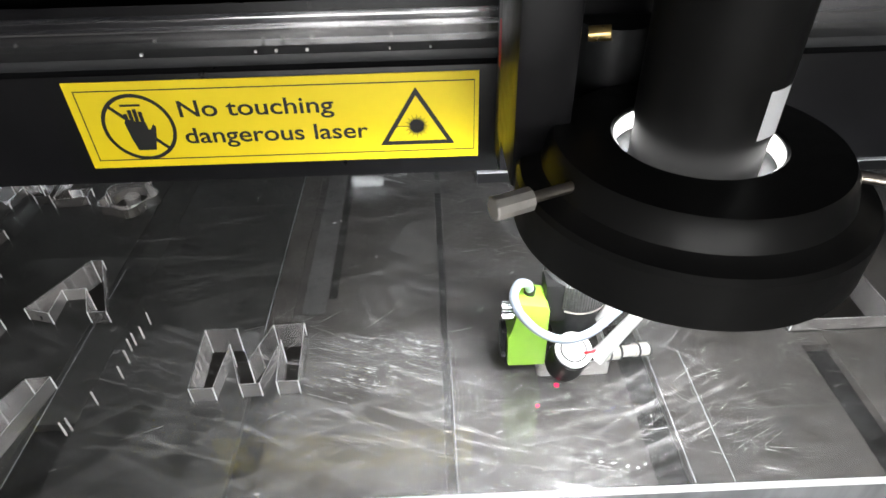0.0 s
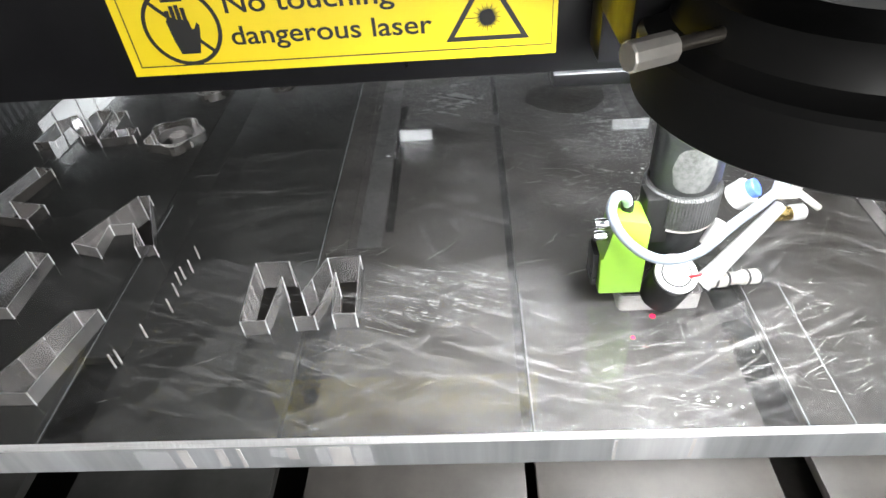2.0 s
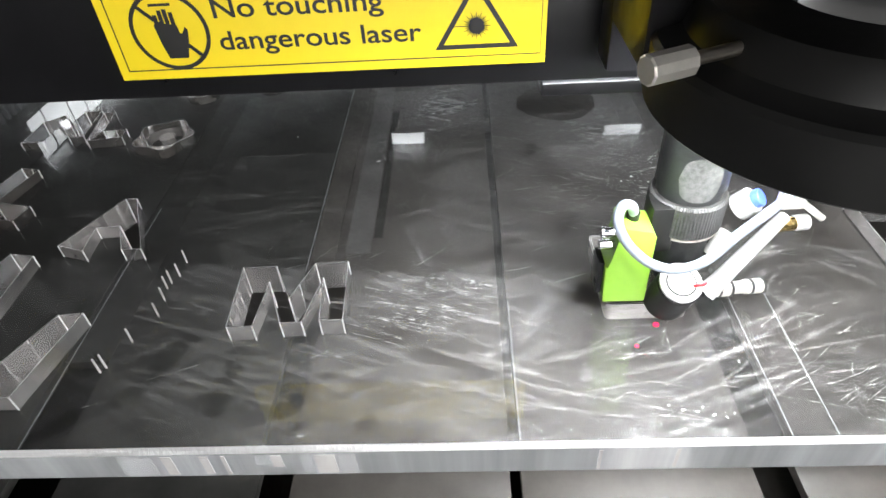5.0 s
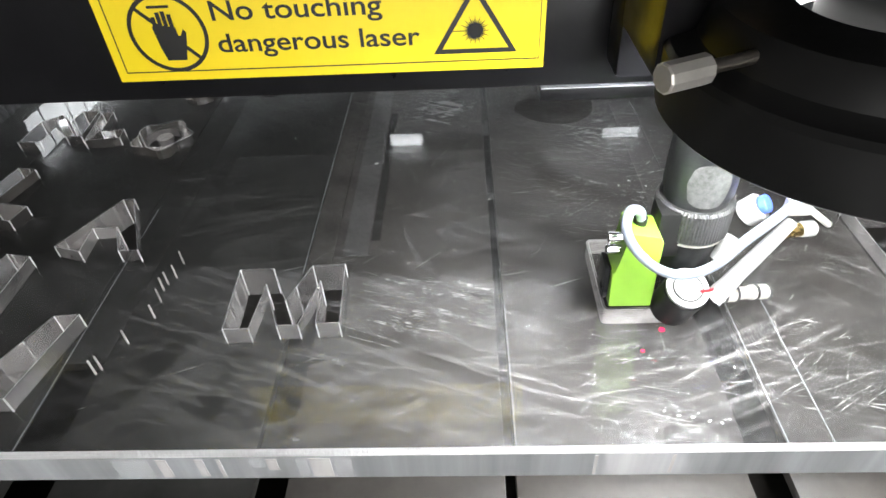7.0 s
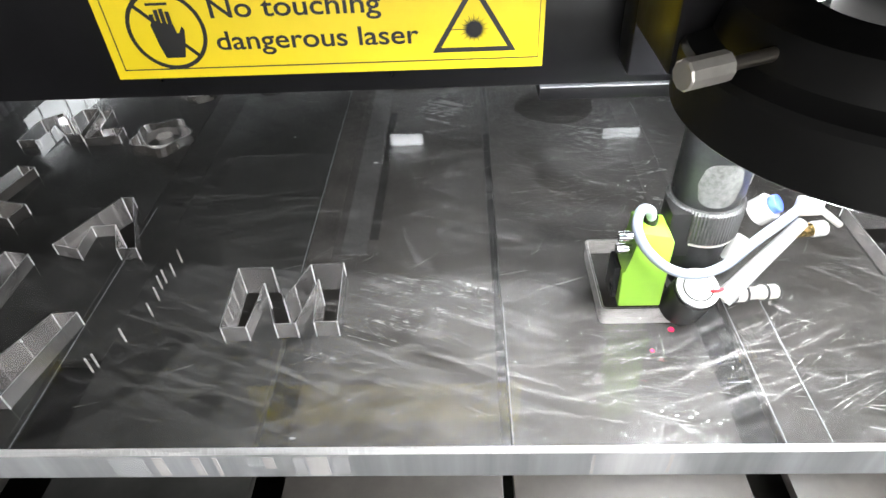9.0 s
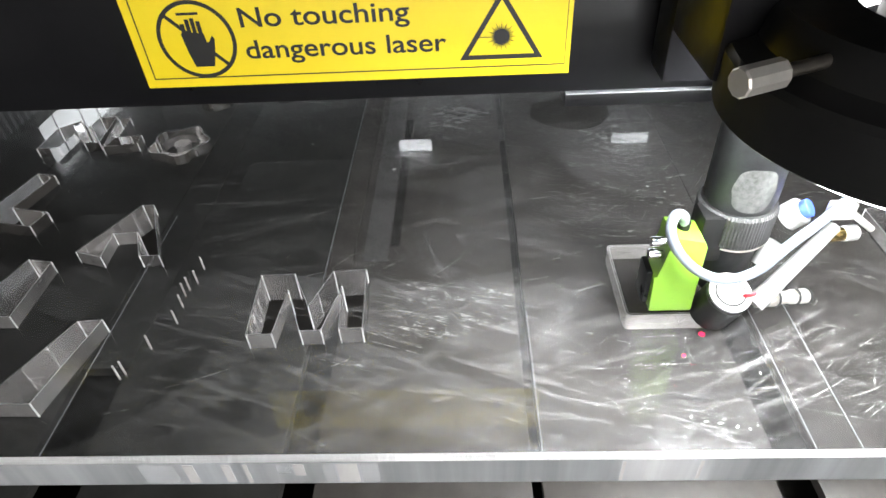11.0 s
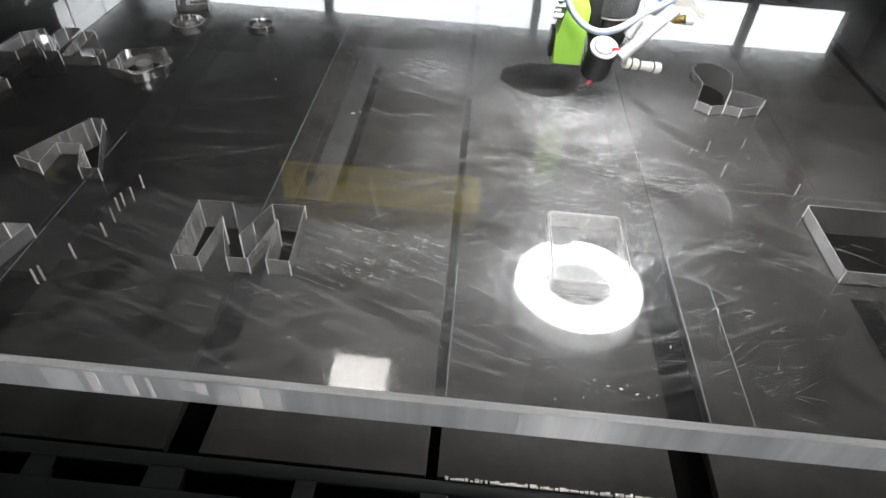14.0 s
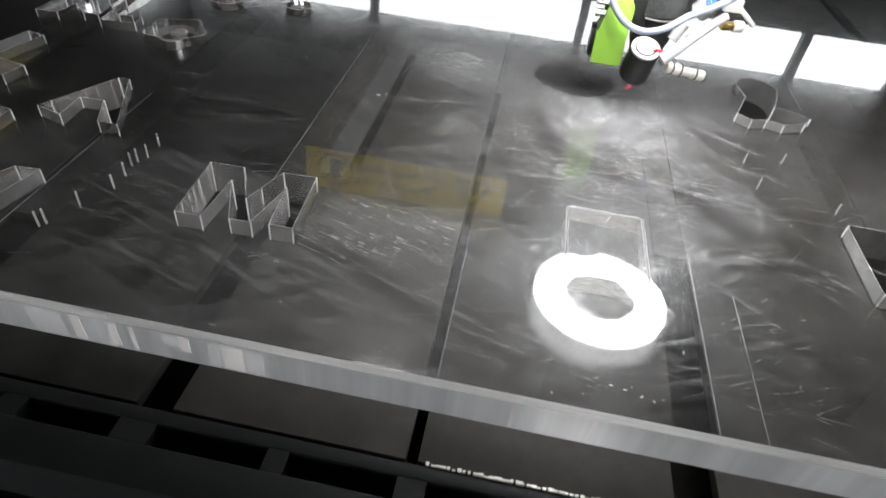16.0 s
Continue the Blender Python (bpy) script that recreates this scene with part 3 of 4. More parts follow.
def enclosure():
    # rear wall, open in a strip of windows, with two small windows above
    z0, z1 = STRIP
    case = thing("wall_rear", (0, REAR, -0.3), "dark machine rear wall with a strip of bright windows", "wall", kind="structure")
    lift = 0.3
    small = [(-0.128, -0.070, 0.297, 0.322), (0.246, 0.312, 0.297, 0.320)]
    part("panel", box(LEFT, RIGHT, 0, 0.02, -0.2 + lift, z0 + lift), DARK, case, smooth=False)
    part("panel", box(LEFT, RIGHT, 0, 0.02, z1 + lift, 0.295 + lift), DARK, case, smooth=False)
    part("panel", box(LEFT, RIGHT, 0, 0.02, 0.324 + lift, 0.42 + lift), DARK, case, smooth=False)
    xs = [LEFT, small[0][0], small[0][1], small[1][0], small[1][1], RIGHT]
    for a, b in zip(xs[::2], xs[1::2]):
        part("panel", box(a, b, 0, 0.02, 0.295 + lift, 0.324 + lift), DARK, case, smooth=False)
    edges = [LEFT + 0.008, *POSTS, 0.575]
    for x in POSTS:
        part("post", box(x - 0.006, x + 0.006, -0.002, 0.022, z0 + lift - 0.002, z1 + lift + 0.002, 0.001), DARK, case)
    part("post", box(0.575, RIGHT, -0.002, 0.022, z0 + lift - 0.002, z1 + lift + 0.002, 0.001), DARK, case)
    for a, b in zip(edges, edges[1:]):
        part("window_pane", box(a, b, 0.012, 0.016, z0 + lift, z1 + lift), DAY, case, "frosted glowing pane of the added window", False)
    for a, b, c, d in small:
        part("window_pane", box(a, b, 0.012, 0.016, c + lift - 0.002, d + lift + 0.002), DAY, case, "small frosted glowing pane of the added window", False)
    z0, z1, near_end = 0.096, 0.157, 0.51
    side = thing("wall_left", (LEFT, 0, -0.3), "dark machine side wall with a strip of barred windows", "wall", kind="structure")
    part("panel", box(-0.02, 0, -0.25, REAR, 0.1, z0 + lift), DARK, side, smooth=False)
    part("panel", box(-0.02, 0, -0.25, REAR, z1 + lift, 0.42 + lift), DARK, side, smooth=False)
    part("panel", box(-0.02, 0, -0.25, near_end, z0 + lift, z1 + lift), DARK, side, smooth=False)
    rng = random.Random(4)
    y = near_end
    while y < REAR - 0.02:
        w = rng.uniform(0.035, 0.085)
        e = min(y + w, REAR - 0.01)
        part("window_pane", box(-0.016 - rng.uniform(0, 0.003), -0.012, y + 0.002, e - 0.002, z0 + lift, z1 + lift), SIDEDAY, side, "frosted glowing pane of the added window", False)
        part("bar", box(-0.0117, -0.0105, e - 0.0008, e + 0.0008, z0 + lift - 0.02, z1 + lift), GREYBOX, side, smooth=False)
        y = e
    for y in [0.40 + 0.012 * k for k in range(32)]:
        part("slat", box(0.0, 0.004, y, y + 0.005, 0.31, z0 + lift - 0.018), GREYBOX, side, smooth=False)
    right = thing("wall_right", (RIGHT, 0, -0.3), "dark machine side wall with a grey sheet metal cover", "wall", kind="structure")
    part("panel", box(0, 0.02, -0.25, REAR, 0.1, 0.72), DARK, right, smooth=False)
    part("cover", box(-0.012, -0.001, 0.30, 0.62, 0.34, 0.50, 0.003), GREYBOX, right, "grey sheet metal cover")


def bed():
    base = thing("machine_bed", (0, 0.3, -0.3), "dark steel cutting bed of flat plates with open gaps", "machine bed", kind="structure")
    lift = 0.3
    part("pan", box(LEFT, RIGHT, -0.36, REAR - 0.3, 0.20, 0.215), DEADBLACK, base, smooth=False)
    gaps = [(-0.345, -0.320), (-0.2185, -0.193), (-0.0965, -0.0805), (0.0205, 0.0255), (0.1305, 0.1490), (0.250, 0.268), (0.37, 0.385)]
    xs = [LEFT + 0.004] + [v for g in gaps for v in g] + [RIGHT - 0.004]
    # plates left of x = -0.09 take the darker colour
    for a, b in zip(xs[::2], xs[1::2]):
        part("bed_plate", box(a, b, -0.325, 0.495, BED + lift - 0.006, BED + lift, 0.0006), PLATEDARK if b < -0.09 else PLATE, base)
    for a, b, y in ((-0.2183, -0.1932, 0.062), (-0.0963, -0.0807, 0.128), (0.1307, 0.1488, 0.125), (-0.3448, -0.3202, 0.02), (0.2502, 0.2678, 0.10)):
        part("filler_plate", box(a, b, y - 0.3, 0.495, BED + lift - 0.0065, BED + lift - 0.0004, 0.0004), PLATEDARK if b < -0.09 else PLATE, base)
    part("worn_strip", box(-0.0745, -0.0585, 0.145 - 0.3, 0.45 - 0.3, BED + lift, BED + lift + 0.0002), PLATEWORN, base, "pale worn strip of a bed plate", False)
    part("dark_strip", box(-0.0575, -0.0515, 0.160 - 0.3, 0.33 - 0.3, BED + lift, BED + lift + 0.0002), DEADBLACK, base, "dark strip of a bed plate", False)
    # highlights along plate edges, laid on as thin pale strips
    for x, y0, y1 in ((0.1500, 0.002, 0.12), (0.1705, 0.002, 0.10), (-0.0970, 0.13, 0.42), (-0.2145, 0.002, 0.20), (0.0262, 0.002, 0.10)):
        part("plate_edge_glint", box(x - 0.0002, x + 0.0002, y0 - 0.3, y1 - 0.3, BED + lift, BED + lift + 0.00025), GREYBOX, base, "pale line painting a plate edge highlight", False)
    for y in (0.0, 0.25):
        part("cross_member", box(LEFT + 0.003, RIGHT - 0.003, y, y + 0.02, 0.215, BED + lift - 0.0063), DARK, base)
    # darkness in the holes, painted as black patches; the sheet casts no shadow
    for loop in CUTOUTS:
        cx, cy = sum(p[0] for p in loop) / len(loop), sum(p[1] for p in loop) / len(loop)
        part("hole_shade", prism([(cx + 1.04 * (px - cx), cy - 0.3 + 1.04 * (py - cy)) for px, py in loop], 0.00015, "z", (0, 0, BED + lift + 0.00005)), DEADBLACK, base, "black patch painting the darkness under a cut-out", False)
    # slotted front rail
    rail = thing("front_rail", (0, -0.045, BED - 0.03), "dark painted front rail with a row of slots", "rail", kind="structure")
    slots = [(-0.251, -0.202), (-0.190, -0.151), (-0.140, -0.099), (-0.083, -0.035), (-0.026, 0.019), (0.031, 0.078), (0.088, 0.134), (0.150, 0.196), (0.206, 0.252), (0.262, 0.308)]
    ya, yb, yc, yd = -0.0155, 0.0025, 0.0125, 0.0185
    part("rail_edge", box(LEFT + .01, RIGHT - .01, ya, yb, 0, 0.03, 0.0012), RAILPAINT, rail)
    part("rail_back", box(LEFT + .01, RIGHT - .01, yc, yd, 0, 0.030, 0.0008), RAILPAINT, rail)
    xs = [LEFT + .01] + [v for s in slots for v in s] + [RIGHT - .01]
    for a, b in zip(xs[::2], xs[1::2]):
        part("web", box(a, b, yb, yc, 0.004, 0.0295), RAILPAINT, rail, smooth=False)
    part("slot_floor", box(LEFT + .01, RIGHT - .01, yb, yc, -0.004, 0.0035), BLACK, rail, smooth=False)
    bm = bmesh.new()
    rng = random.Random(8)
    for k in range(46):
        x = 0.029 + 0.098 * k / 45
        box(x, x + rng.uniform(0.001, 0.003), 0.0188, 0.0188 + rng.uniform(0.0006, 0.0016), 0.0300, 0.0300 + rng.uniform(0.0006, 0.0015), 0, bm)
    part("weld_bead", bm, STEEL, rail, "rough bright weld bead")
    tagged(mesh_object("machine_front", box(LEFT, RIGHT, -0.30, -0.0625, -0.34, -0.062, 0.004), BLACK), "black front panel of the machine below the rail", "machine front", kind="structure")


def sheet():
    m, x1 = LEFT + 0.03, 0.58
    x0, x1p, y0, y1p = PLUG
    k = 0.0005
    outer = [(m, 0.0015), (x1, 0.0015), (x1, 0.76), (m, 0.76)]
    holes = CUTOUTS + [circle(px, py, 0.0006, 6) for px, py in PIERCES] + [rounded(x0, x1p, y0, y1p, 0.003)]
    ob = mesh_object("acrylic_sheet", slab(outer, holes, -SHEET, 0, 0.0022), [TOP, UNDER, EDGE, CUT, CHIPPED_GLINT, KERF, CLEARCUT])
    ob.visible_shadow = False
    # edge highlights of the cut-outs, laid on as pale strips
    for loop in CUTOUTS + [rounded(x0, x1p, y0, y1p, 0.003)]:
        part("edge_glint", rim_lines(loop), CHIPPED_GLINT, ob, "pale strip painting the cut edge highlight", False)
    # pale and dark strips painting reflected and refracted patches in the front edge
    for xa, xb, za, mat in ((-0.160, -0.143, -0.0200, CLEARCUT), (-0.139, -0.134, -0.0195, KERF), (-0.121, -0.117, -0.0190, KERF), (-0.111, -0.109, -0.0200, KERF),
                            (-0.0955, -0.0885, -0.0120, CLEARCUT), (-0.0880, -0.0830, -0.0140, KERF), (-0.0745, -0.0690, -0.0195, CLEARCUT), (-0.0680, -0.0585, -0.0198, KERF),
                            (-0.0570, -0.0490, -0.0195, CLEARCUT), (0.060, 0.0615, -0.0200, KERF), (0.094, 0.0955, -0.0195, KERF)):
        part("edge_patch", box(xa, xb, -0.00085, -0.0005, za, -0.0046), mat, ob, "strip painting a refracted patch in the sheet edge", False).visible_shadow = False
    marks = part("scratch_field", scratch_field(SCRATCHES, 0.00007, 0.00017, 31), SCRATCH, ob, "fine pale scratches", False)
    marks.visible_shadow = False
    tagged(marks, "fine pale scratches", kind="stuff")
    wiped = part("smear_field", scratch_field(SMEARS, 0.0004, 0.0015, 17), SMEAR, ob, "faint wiped smears of dust", False)
    wiped.data.transform(Matrix.Translation((0, 0, -0.00004)))
    wiped.visible_shadow = False
    tagged(wiped, "faint wiped smears of dust", kind="stuff")
    tagged(ob, "thick clear acrylic sheet, dusty and scratched, with letters cut out", "acrylic sheet")
    # rings added to draw the concentric reflections inside the round holes
    for x, y, r in ((-0.243, 0.291, 0.0150), (-0.237, 0.372, 0.0100), (-0.173, 0.381, 0.0080)):
        slug = mesh_object("reflection_ring", slab(circle(x + 0.001, y - 0.001, r, 24), [circle(x + 0.002, y, r * 0.45, 16)], -SHEET, -0.002), [TOP, UNDER, CUT, CUT])
        slug.visible_shadow = False
        tagged(slug, "clear ring added inside a hole to draw its reflections", "offcut", "ring offcuts")
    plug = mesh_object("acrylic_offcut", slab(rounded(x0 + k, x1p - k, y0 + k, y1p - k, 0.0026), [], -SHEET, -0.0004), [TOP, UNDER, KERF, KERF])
    plug.visible_shadow = False
    # the loose rectangle gets the same painted edge highlight
    part("edge_glint", rim_lines(rounded(x0 + k + 0.0006, x1p - k - 0.0006, y0 + k + 0.0006, y1p - k - 0.0006, 0.0024)), CHIPPED_GLINT, plug, "pale strip painting the cut edge highlight", False)
    tagged(plug, "clear acrylic rectangle cut loose in the sheet", "offcut")


# x and y range, count, heading, spread, length range, bend
SCRATCHES = (
    (-0.065, 0.000, 0.070, 0.118, 60, -17, 8, 0.015, 0.050, 4),
    (0.130, 0.260, 0.050, 0.220, 55, 10, 50, 0.010, 0.034, 10),
    (0.030, 0.130, 0.150, 0.270, 90, -8, 30, 0.010, 0.040, 30),
    (0.030, 0.190, 0.010, 0.080, 50, 8, 30, 0.010, 0.036, 8),
    (-0.200, 0.200, 0.015, 0.340, 130, 30, 60, 0.010, 0.045, 15),
    (0.095, 0.112, 0.188, 0.200, 9, -12, 10, 0.050, 0.090, 12))
SMEARS = (
    (-0.190, 0.030, 0.015, 0.110, 46, -16, 9, 0.030, 0.080, 12),
    (-0.060, 0.180, 0.015, 0.120, 60, 22, 12, 0.025, 0.070, 15),
    (0.020, 0.220, 0.100, 0.280, 60, -28, 22, 0.025, 0.070, 35),
    (-0.250, 0.060, 0.120, 0.340, 40, 12, 14, 0.040, 0.100, 10))


def scratch_field(zones, thin, thick, seed):
    rng = random.Random(seed)
    bm = bmesh.new()

    def stroke(x, y, turn, length, bend, w):
        a, step, left, right = radians(turn), length / 5, [], []
        for k in range(6):
            h = w * (0.25 if k in (0, 5) else 1.0)
            left.append(bm.verts.new((x - h * math.sin(a), y + h * math.cos(a), 0.0001)))
            right.append(bm.verts.new((x + h * math.sin(a), y - h * math.cos(a), 0.0001)))
            x, y, a = x + step * math.cos(a), y + step * math.sin(a), a + radians(bend) / 5
        for k in range(5):
            bm.faces.new((left[k], right[k], right[k + 1], left[k + 1]))
    for xa, xb, ya, yb, n, turn, spread, la, lb, bend in zones:
        for _ in range(n):
            stroke(rng.uniform(xa, xb), rng.uniform(ya, yb), turn + rng.uniform(-spread, spread), rng.uniform(la, lb),
                   rng.uniform(-bend, bend), rng.uniform(thin, thick))
    return bm


# ---- the gantry and its sign ----
def text_mesh(body, x0, x1, z0, height):
    cu = bpy.data.curves.new("text", "FONT")
    cu.body = body
    cu.size = 1.0
    cu.offset = 0.012
    tmp = bpy.data.objects.new("text", cu)
    scene.collection.objects.link(tmp)
    me = bpy.data.meshes.new_from_object(tmp)
    bpy.data.objects.remove(tmp)
    bm = bmesh.new()
    bm.from_mesh(me)
    bpy.data.meshes.remove(me)
    lo = min(v.co.x for v in bm.verts)
    hi = max(v.co.x for v in bm.verts)
    cap = 0.69
    for v in bm.verts:
        v.co = Vector((x0 + (v.co.x - lo) / (hi - lo) * (x1 - x0), 0, z0 + v.co.y / cap * height))
    return bm


def frame_ring(outer, inner, y=0.0):
    bm = bmesh.new()
    a = [bm.verts.new((u, y, v)) for u, v in outer]
    b = [bm.verts.new((u, y, v)) for u, v in inner]
    n = len(a)
    for i in range(n):
        bm.faces.new((a[i], a[(i + 1) % n], b[(i + 1) % n], b[i]))
    return bm


def flat(outline, bm=None):
    bm = bm or bmesh.new()
    bm.faces.new([bm.verts.new((u, 0, v)) for u, v in outline])
    return bm


FRONT = 0.127


def gantry():
    g = thing("gantry", (0, FRONT, 0.10), "black gantry beam with a polished guide rail", "gantry")
    b = 0.10
    part("beam", box(LEFT + 0.006, RIGHT - 0.016, 0, 0.205, 0.0095, 0.070, 0.0025), BLACK, g)
    part("end_carriage", box(LEFT + 0.004, LEFT + 0.05, 0.002, 0.20, -0.094, 0.0093, 0.002), BLACK, g, "black end carriage on the side rail")
    part("drive_cover", box(-0.25, 0.45, 0.2052, 0.31, 0.0105, 0.070, 0.0025), BLACK, g)
    part("top_plate", box(LEFT + 0.06, RIGHT - 0.08, 0.006, 0.30, 0.070, 0.0755, 0.001), DARK, g)
    part("lower_lip", box(0.043, RIGHT - 0.09, -0.0008, 0.020, 0.0086, 0.0093, 0.0002), GREYBOX, g, "bare steel lip")
    part("lower_lip", box(0.043, RIGHT - 0.09, 0.001, 0.020, 0.0015, 0.0082, 0.0005), BLACK, g)
    rail = part("guide_rail", prism([(0.018, 0.0755), (0.018, 0.0835), (0.0205, 0.0855), (0.0205, 0.0885), (0.018, 0.0915), (0.036, 0.0915), (0.036, 0.0755)], 1, "y"), CHROME, g, "polished steel guide rail")
    me = rail.data
    for v in me.vertices:
        x, y, z = v.co
        v.co = (LEFT + 0.07 + y * (RIGHT - LEFT - 0.16), x, z)
    part("back_cover", box(LEFT + 0.06, RIGHT - 0.08, 0.060, 0.30, 0.0757, 0.34, 0.003), BLACK, g)
    rng = random.Random(3)
    for x in (-0.19, -0.12, -0.065, -0.055, -0.04, 0.0, 0.02):
        s = rng.uniform(0.0005, 0.0009)
        part("grit", box(x - s, x + s, 0.008, 0.008 + 2 * s, 0.0755, 0.0755 + 2 * s, 0.0002), DEBRIS, g, "pale chip of swarf")
    # warning sign
    sign = thing("warning_sign", (-0.159, FRONT - 0.0006, 0.120), "yellow laser warning sign with black print, stuck on the beam", "sign")
    W, H = 0.2022, 0.0468
    part("panel", box(0, W, 0, 0.0005, 0, H), YELLOW, sign, smooth=False)

    def ink(name, bm, up=0.0):
        bmesh.ops.translate(bm, vec=(0, -0.00012 - up, 0), verts=bm.verts)
        o = part(name, bm, INK, sign, smooth=False)
        return o
    i0, i1 = 0.0042, 0.0048
    ink("border", frame_ring([(i0, i0), (W - i0 * 0.5, i0), (W - i0 * 0.5, H - i0), (i0, H - i0)], [(i1, i1), (W - i1 * 0.5, i1), (W - i1 * 0.5, H - i1), (i1, H - i1)]))
    cx, cz, R = 0.0305, 0.0225, 0.0182
    ink("ring", frame_ring(circle(cx, cz, R, 48), circle(cx, cz, R - 0.0019, 48)))
    d = Vector((1, -1)).normalized()
    n = Vector((-d.y, d.x))
    c0 = Vector((cx, cz))
    q = [c0 + d * s * (R - 0.001) + n * w for s, w in ((-1, -0.0009), (1, -0.0009), (1, 0.0009), (-1, 0.0009))]
    ink("slash", flat([tuple(v) for v in q]), 0.0001)
    palm = [(-0.004, -0.0125), (0.005, -0.0125), (0.0075, -0.004), (0.0085, 0.0005), (0.0075, 0.002), (0.0055, -0.001), (0.0045, -0.001), (0.004, 0.003), (-0.0055, 0.0045), (-0.0065, 0.003), (-0.0055, -0.006)]
    ink("glove_symbol", flat([(cx + u, cz + v) for u, v in palm]), 0.0002)
    for k, (u, top) in enumerate(((-0.0056, 0.0078), (-0.0031, 0.0098), (-0.0006, 0.0102), (0.0019, 0.0088))):
        ink("glove_finger", flat([(cx + u, cz + 0.002), (cx + u + 0.0019, cz + 0.002), (cx + u + 0.0019, cz + top), (cx + u, cz + top)]), 0.0003)
    ink("bar", flat([(cx - 0.006, cz + 0.0115), (cx + 0.004, cz + 0.0115), (cx + 0.004, cz + 0.0127), (cx - 0.006, cz + 0.0127)]))
    ink("writing", text_mesh("No touching", 0.0525, 0.1295, 0.0277, 0.0085), 0.0001)
    ink("writing", text_mesh("dangerous laser", 0.0520, 0.1455, 0.0130, 0.0085), 0.0001)
    tx, tz, s = 0.1706, 0.0080, 0.0192
    tri = [(tx - s, tz), (tx + s, tz), (tx, tz + 0.0315)]
    cm = Vector((tx, tz + 0.0105))
    inner = [tuple(cm + (Vector(p) - cm) * 0.79) for p in tri]
    ink("triangle", frame_ring(tri, inner))
    sun = flat(circle(tx, tz + 0.0105, 0.0028, 24))
    for k in range(32):
        a = 2 * math.pi * k / 32
        L = 0.0068 if k % 2 == 0 else 0.0055
        u, v = math.cos(a), math.sin(a)
        flat([(tx + 0.0025 * u - 0.00045 * v, tz + 0.0105 + 0.0025 * v + 0.00045 * u), (tx + L * u, tz + 0.0105 + L * v), (tx + 0.0025 * u + 0.00045 * v, tz + 0.0105 + 0.0025 * v - 0.00045 * u)], sun)
    ink("beam_symbol", sun, 0.0001)
    ink("beam_line", flat([(tx - 0.011, tz + 0.0103), (tx, tz + 0.0103), (tx, tz + 0.0107), (tx - 0.011, tz + 0.0107)]), 0.0001)
    return g, sign


# ---- the laser head ----
HEAD = (0.108, 0.095, 0.008)


def laser_head():
    h = thing("laser_head", HEAD, "laser cutting head with black tube, green sensor and ring light", "laser head")
    ox, oy, oz = HEAD

    def moved(bm, x=0.0, y=0.0, z=0.0):
        bmesh.ops.translate(bm, vec=(x - ox, y - oy, z - oz), verts=bm.verts)
        return bm
    # lens tube with a knurled collar
    part("tube", moved(lathe([(0, 0.012), (0.008, 0.012), (0.0145, 0.030), (0.0145, 0.0465), (0.0150, 0.047), (0.0155, 0.070), (0.0165, 0.072), (0.0160, 0.20), (0, 0.20)]), 0.108, 0.095), TUBE, h, "worn black lens tube with pale rubbed patch")
    bm = bmesh.new()
    prof, n = [], 150
    for z, r in ((0.0485, 0.0172), (0.0495, 0.0182), (0.0655, 0.0182), (0.0670, 0.0170)):
        prof.append([bm.verts.new(((r + (0.0003 if k % 2 else -0.0001)) * math.cos(2 * math.pi * k / n), (r + (0.0003 if k % 2 else -0.0001)) * math.sin(2 * math.pi * k / n), z)) for k in range(n)])
    for a, b in zip(prof, prof[1:]):
        for k in range(n):
            bm.faces.new((a[k], a[(k + 1) % n], b[(k + 1) % n], b[k]))
    bm.faces.new(prof[0])
    bm.faces.new(prof[-1])
    part("collar", moved(bm, 0.108, 0.095), KNURL, h, "knurled black collar", False)
    part("collar_ring", moved(lathe([(0.0150, 0.0472), (0.0176, 0.0472), (0.0176, 0.0483), (0.0150, 0.0483)], closed=True), 0.108, 0.095), STEEL, h, "thin bright ring")
    bm = bmesh.new()
    grid = []
    for k in range(13):
        u = -1 + k / 6
        half = 0.0105 * math.sqrt(max(0.0, 1 - abs(u) ** 3)) + 0.001
        t = radians(-97 + 34 * u)
        grid.append([bm.verts.new((0.01668 * math.cos(t) + 0.108 - ox, 0.01668 * math.sin(t) + 0.095 - oy, 0.0815 + half * v - oz)) for v in (-1, -0.4, 0.3, 1)])
    for p, q in zip(grid, grid[1:]):
        for a, b in zip(range(3), range(1, 4)):
            bm.faces.new((p[a], q[a], q[b], p[b]))
    part("rubbed_patch", bm, RUBBED, h, "pale rubbed patch on the tube")
    # green height sensor
    gx, gy, gz = 0.0685, 0.0725, 0.0133
    body = part("sensor", moved(prism([(0, 0), (0.0215, 0), (0.0210, 0.0415), (0.0190, 0.0450), (0.0035, 0.0480), (0.0030, 0.030), (-0.0010, 0.0235)], 0.018, "y", bevel=0.0012), gx, gy, gz), GREEN, h, "lime green plastic sensor body")
    part("sensor_face", moved(box(-0.0036, -0.0006, 0.003, 0.016, 0.004, 0.024, 0.0006), gx, gy, gz), BLACK, body, "black connector block")
    for z in (0.0340, 0.0415):
        part("screw", moved(rod((-0.0042, 0.006, z), (0.0036, 0.006, z), 0.0026, 16), gx, gy, gz), CHROME, body, "bright steel screw")
    part("cable_gland", moved(rod((0.0110, 0.010, 0.0450), (0.0110, 0.010, 0.0505), 0.0032), gx, gy, gz), BLACK, body)
    part("mount", moved(box(0.088, 0.100, 0.080, 0.094, 0.040, 0.066, 0.001)), MATT, h)
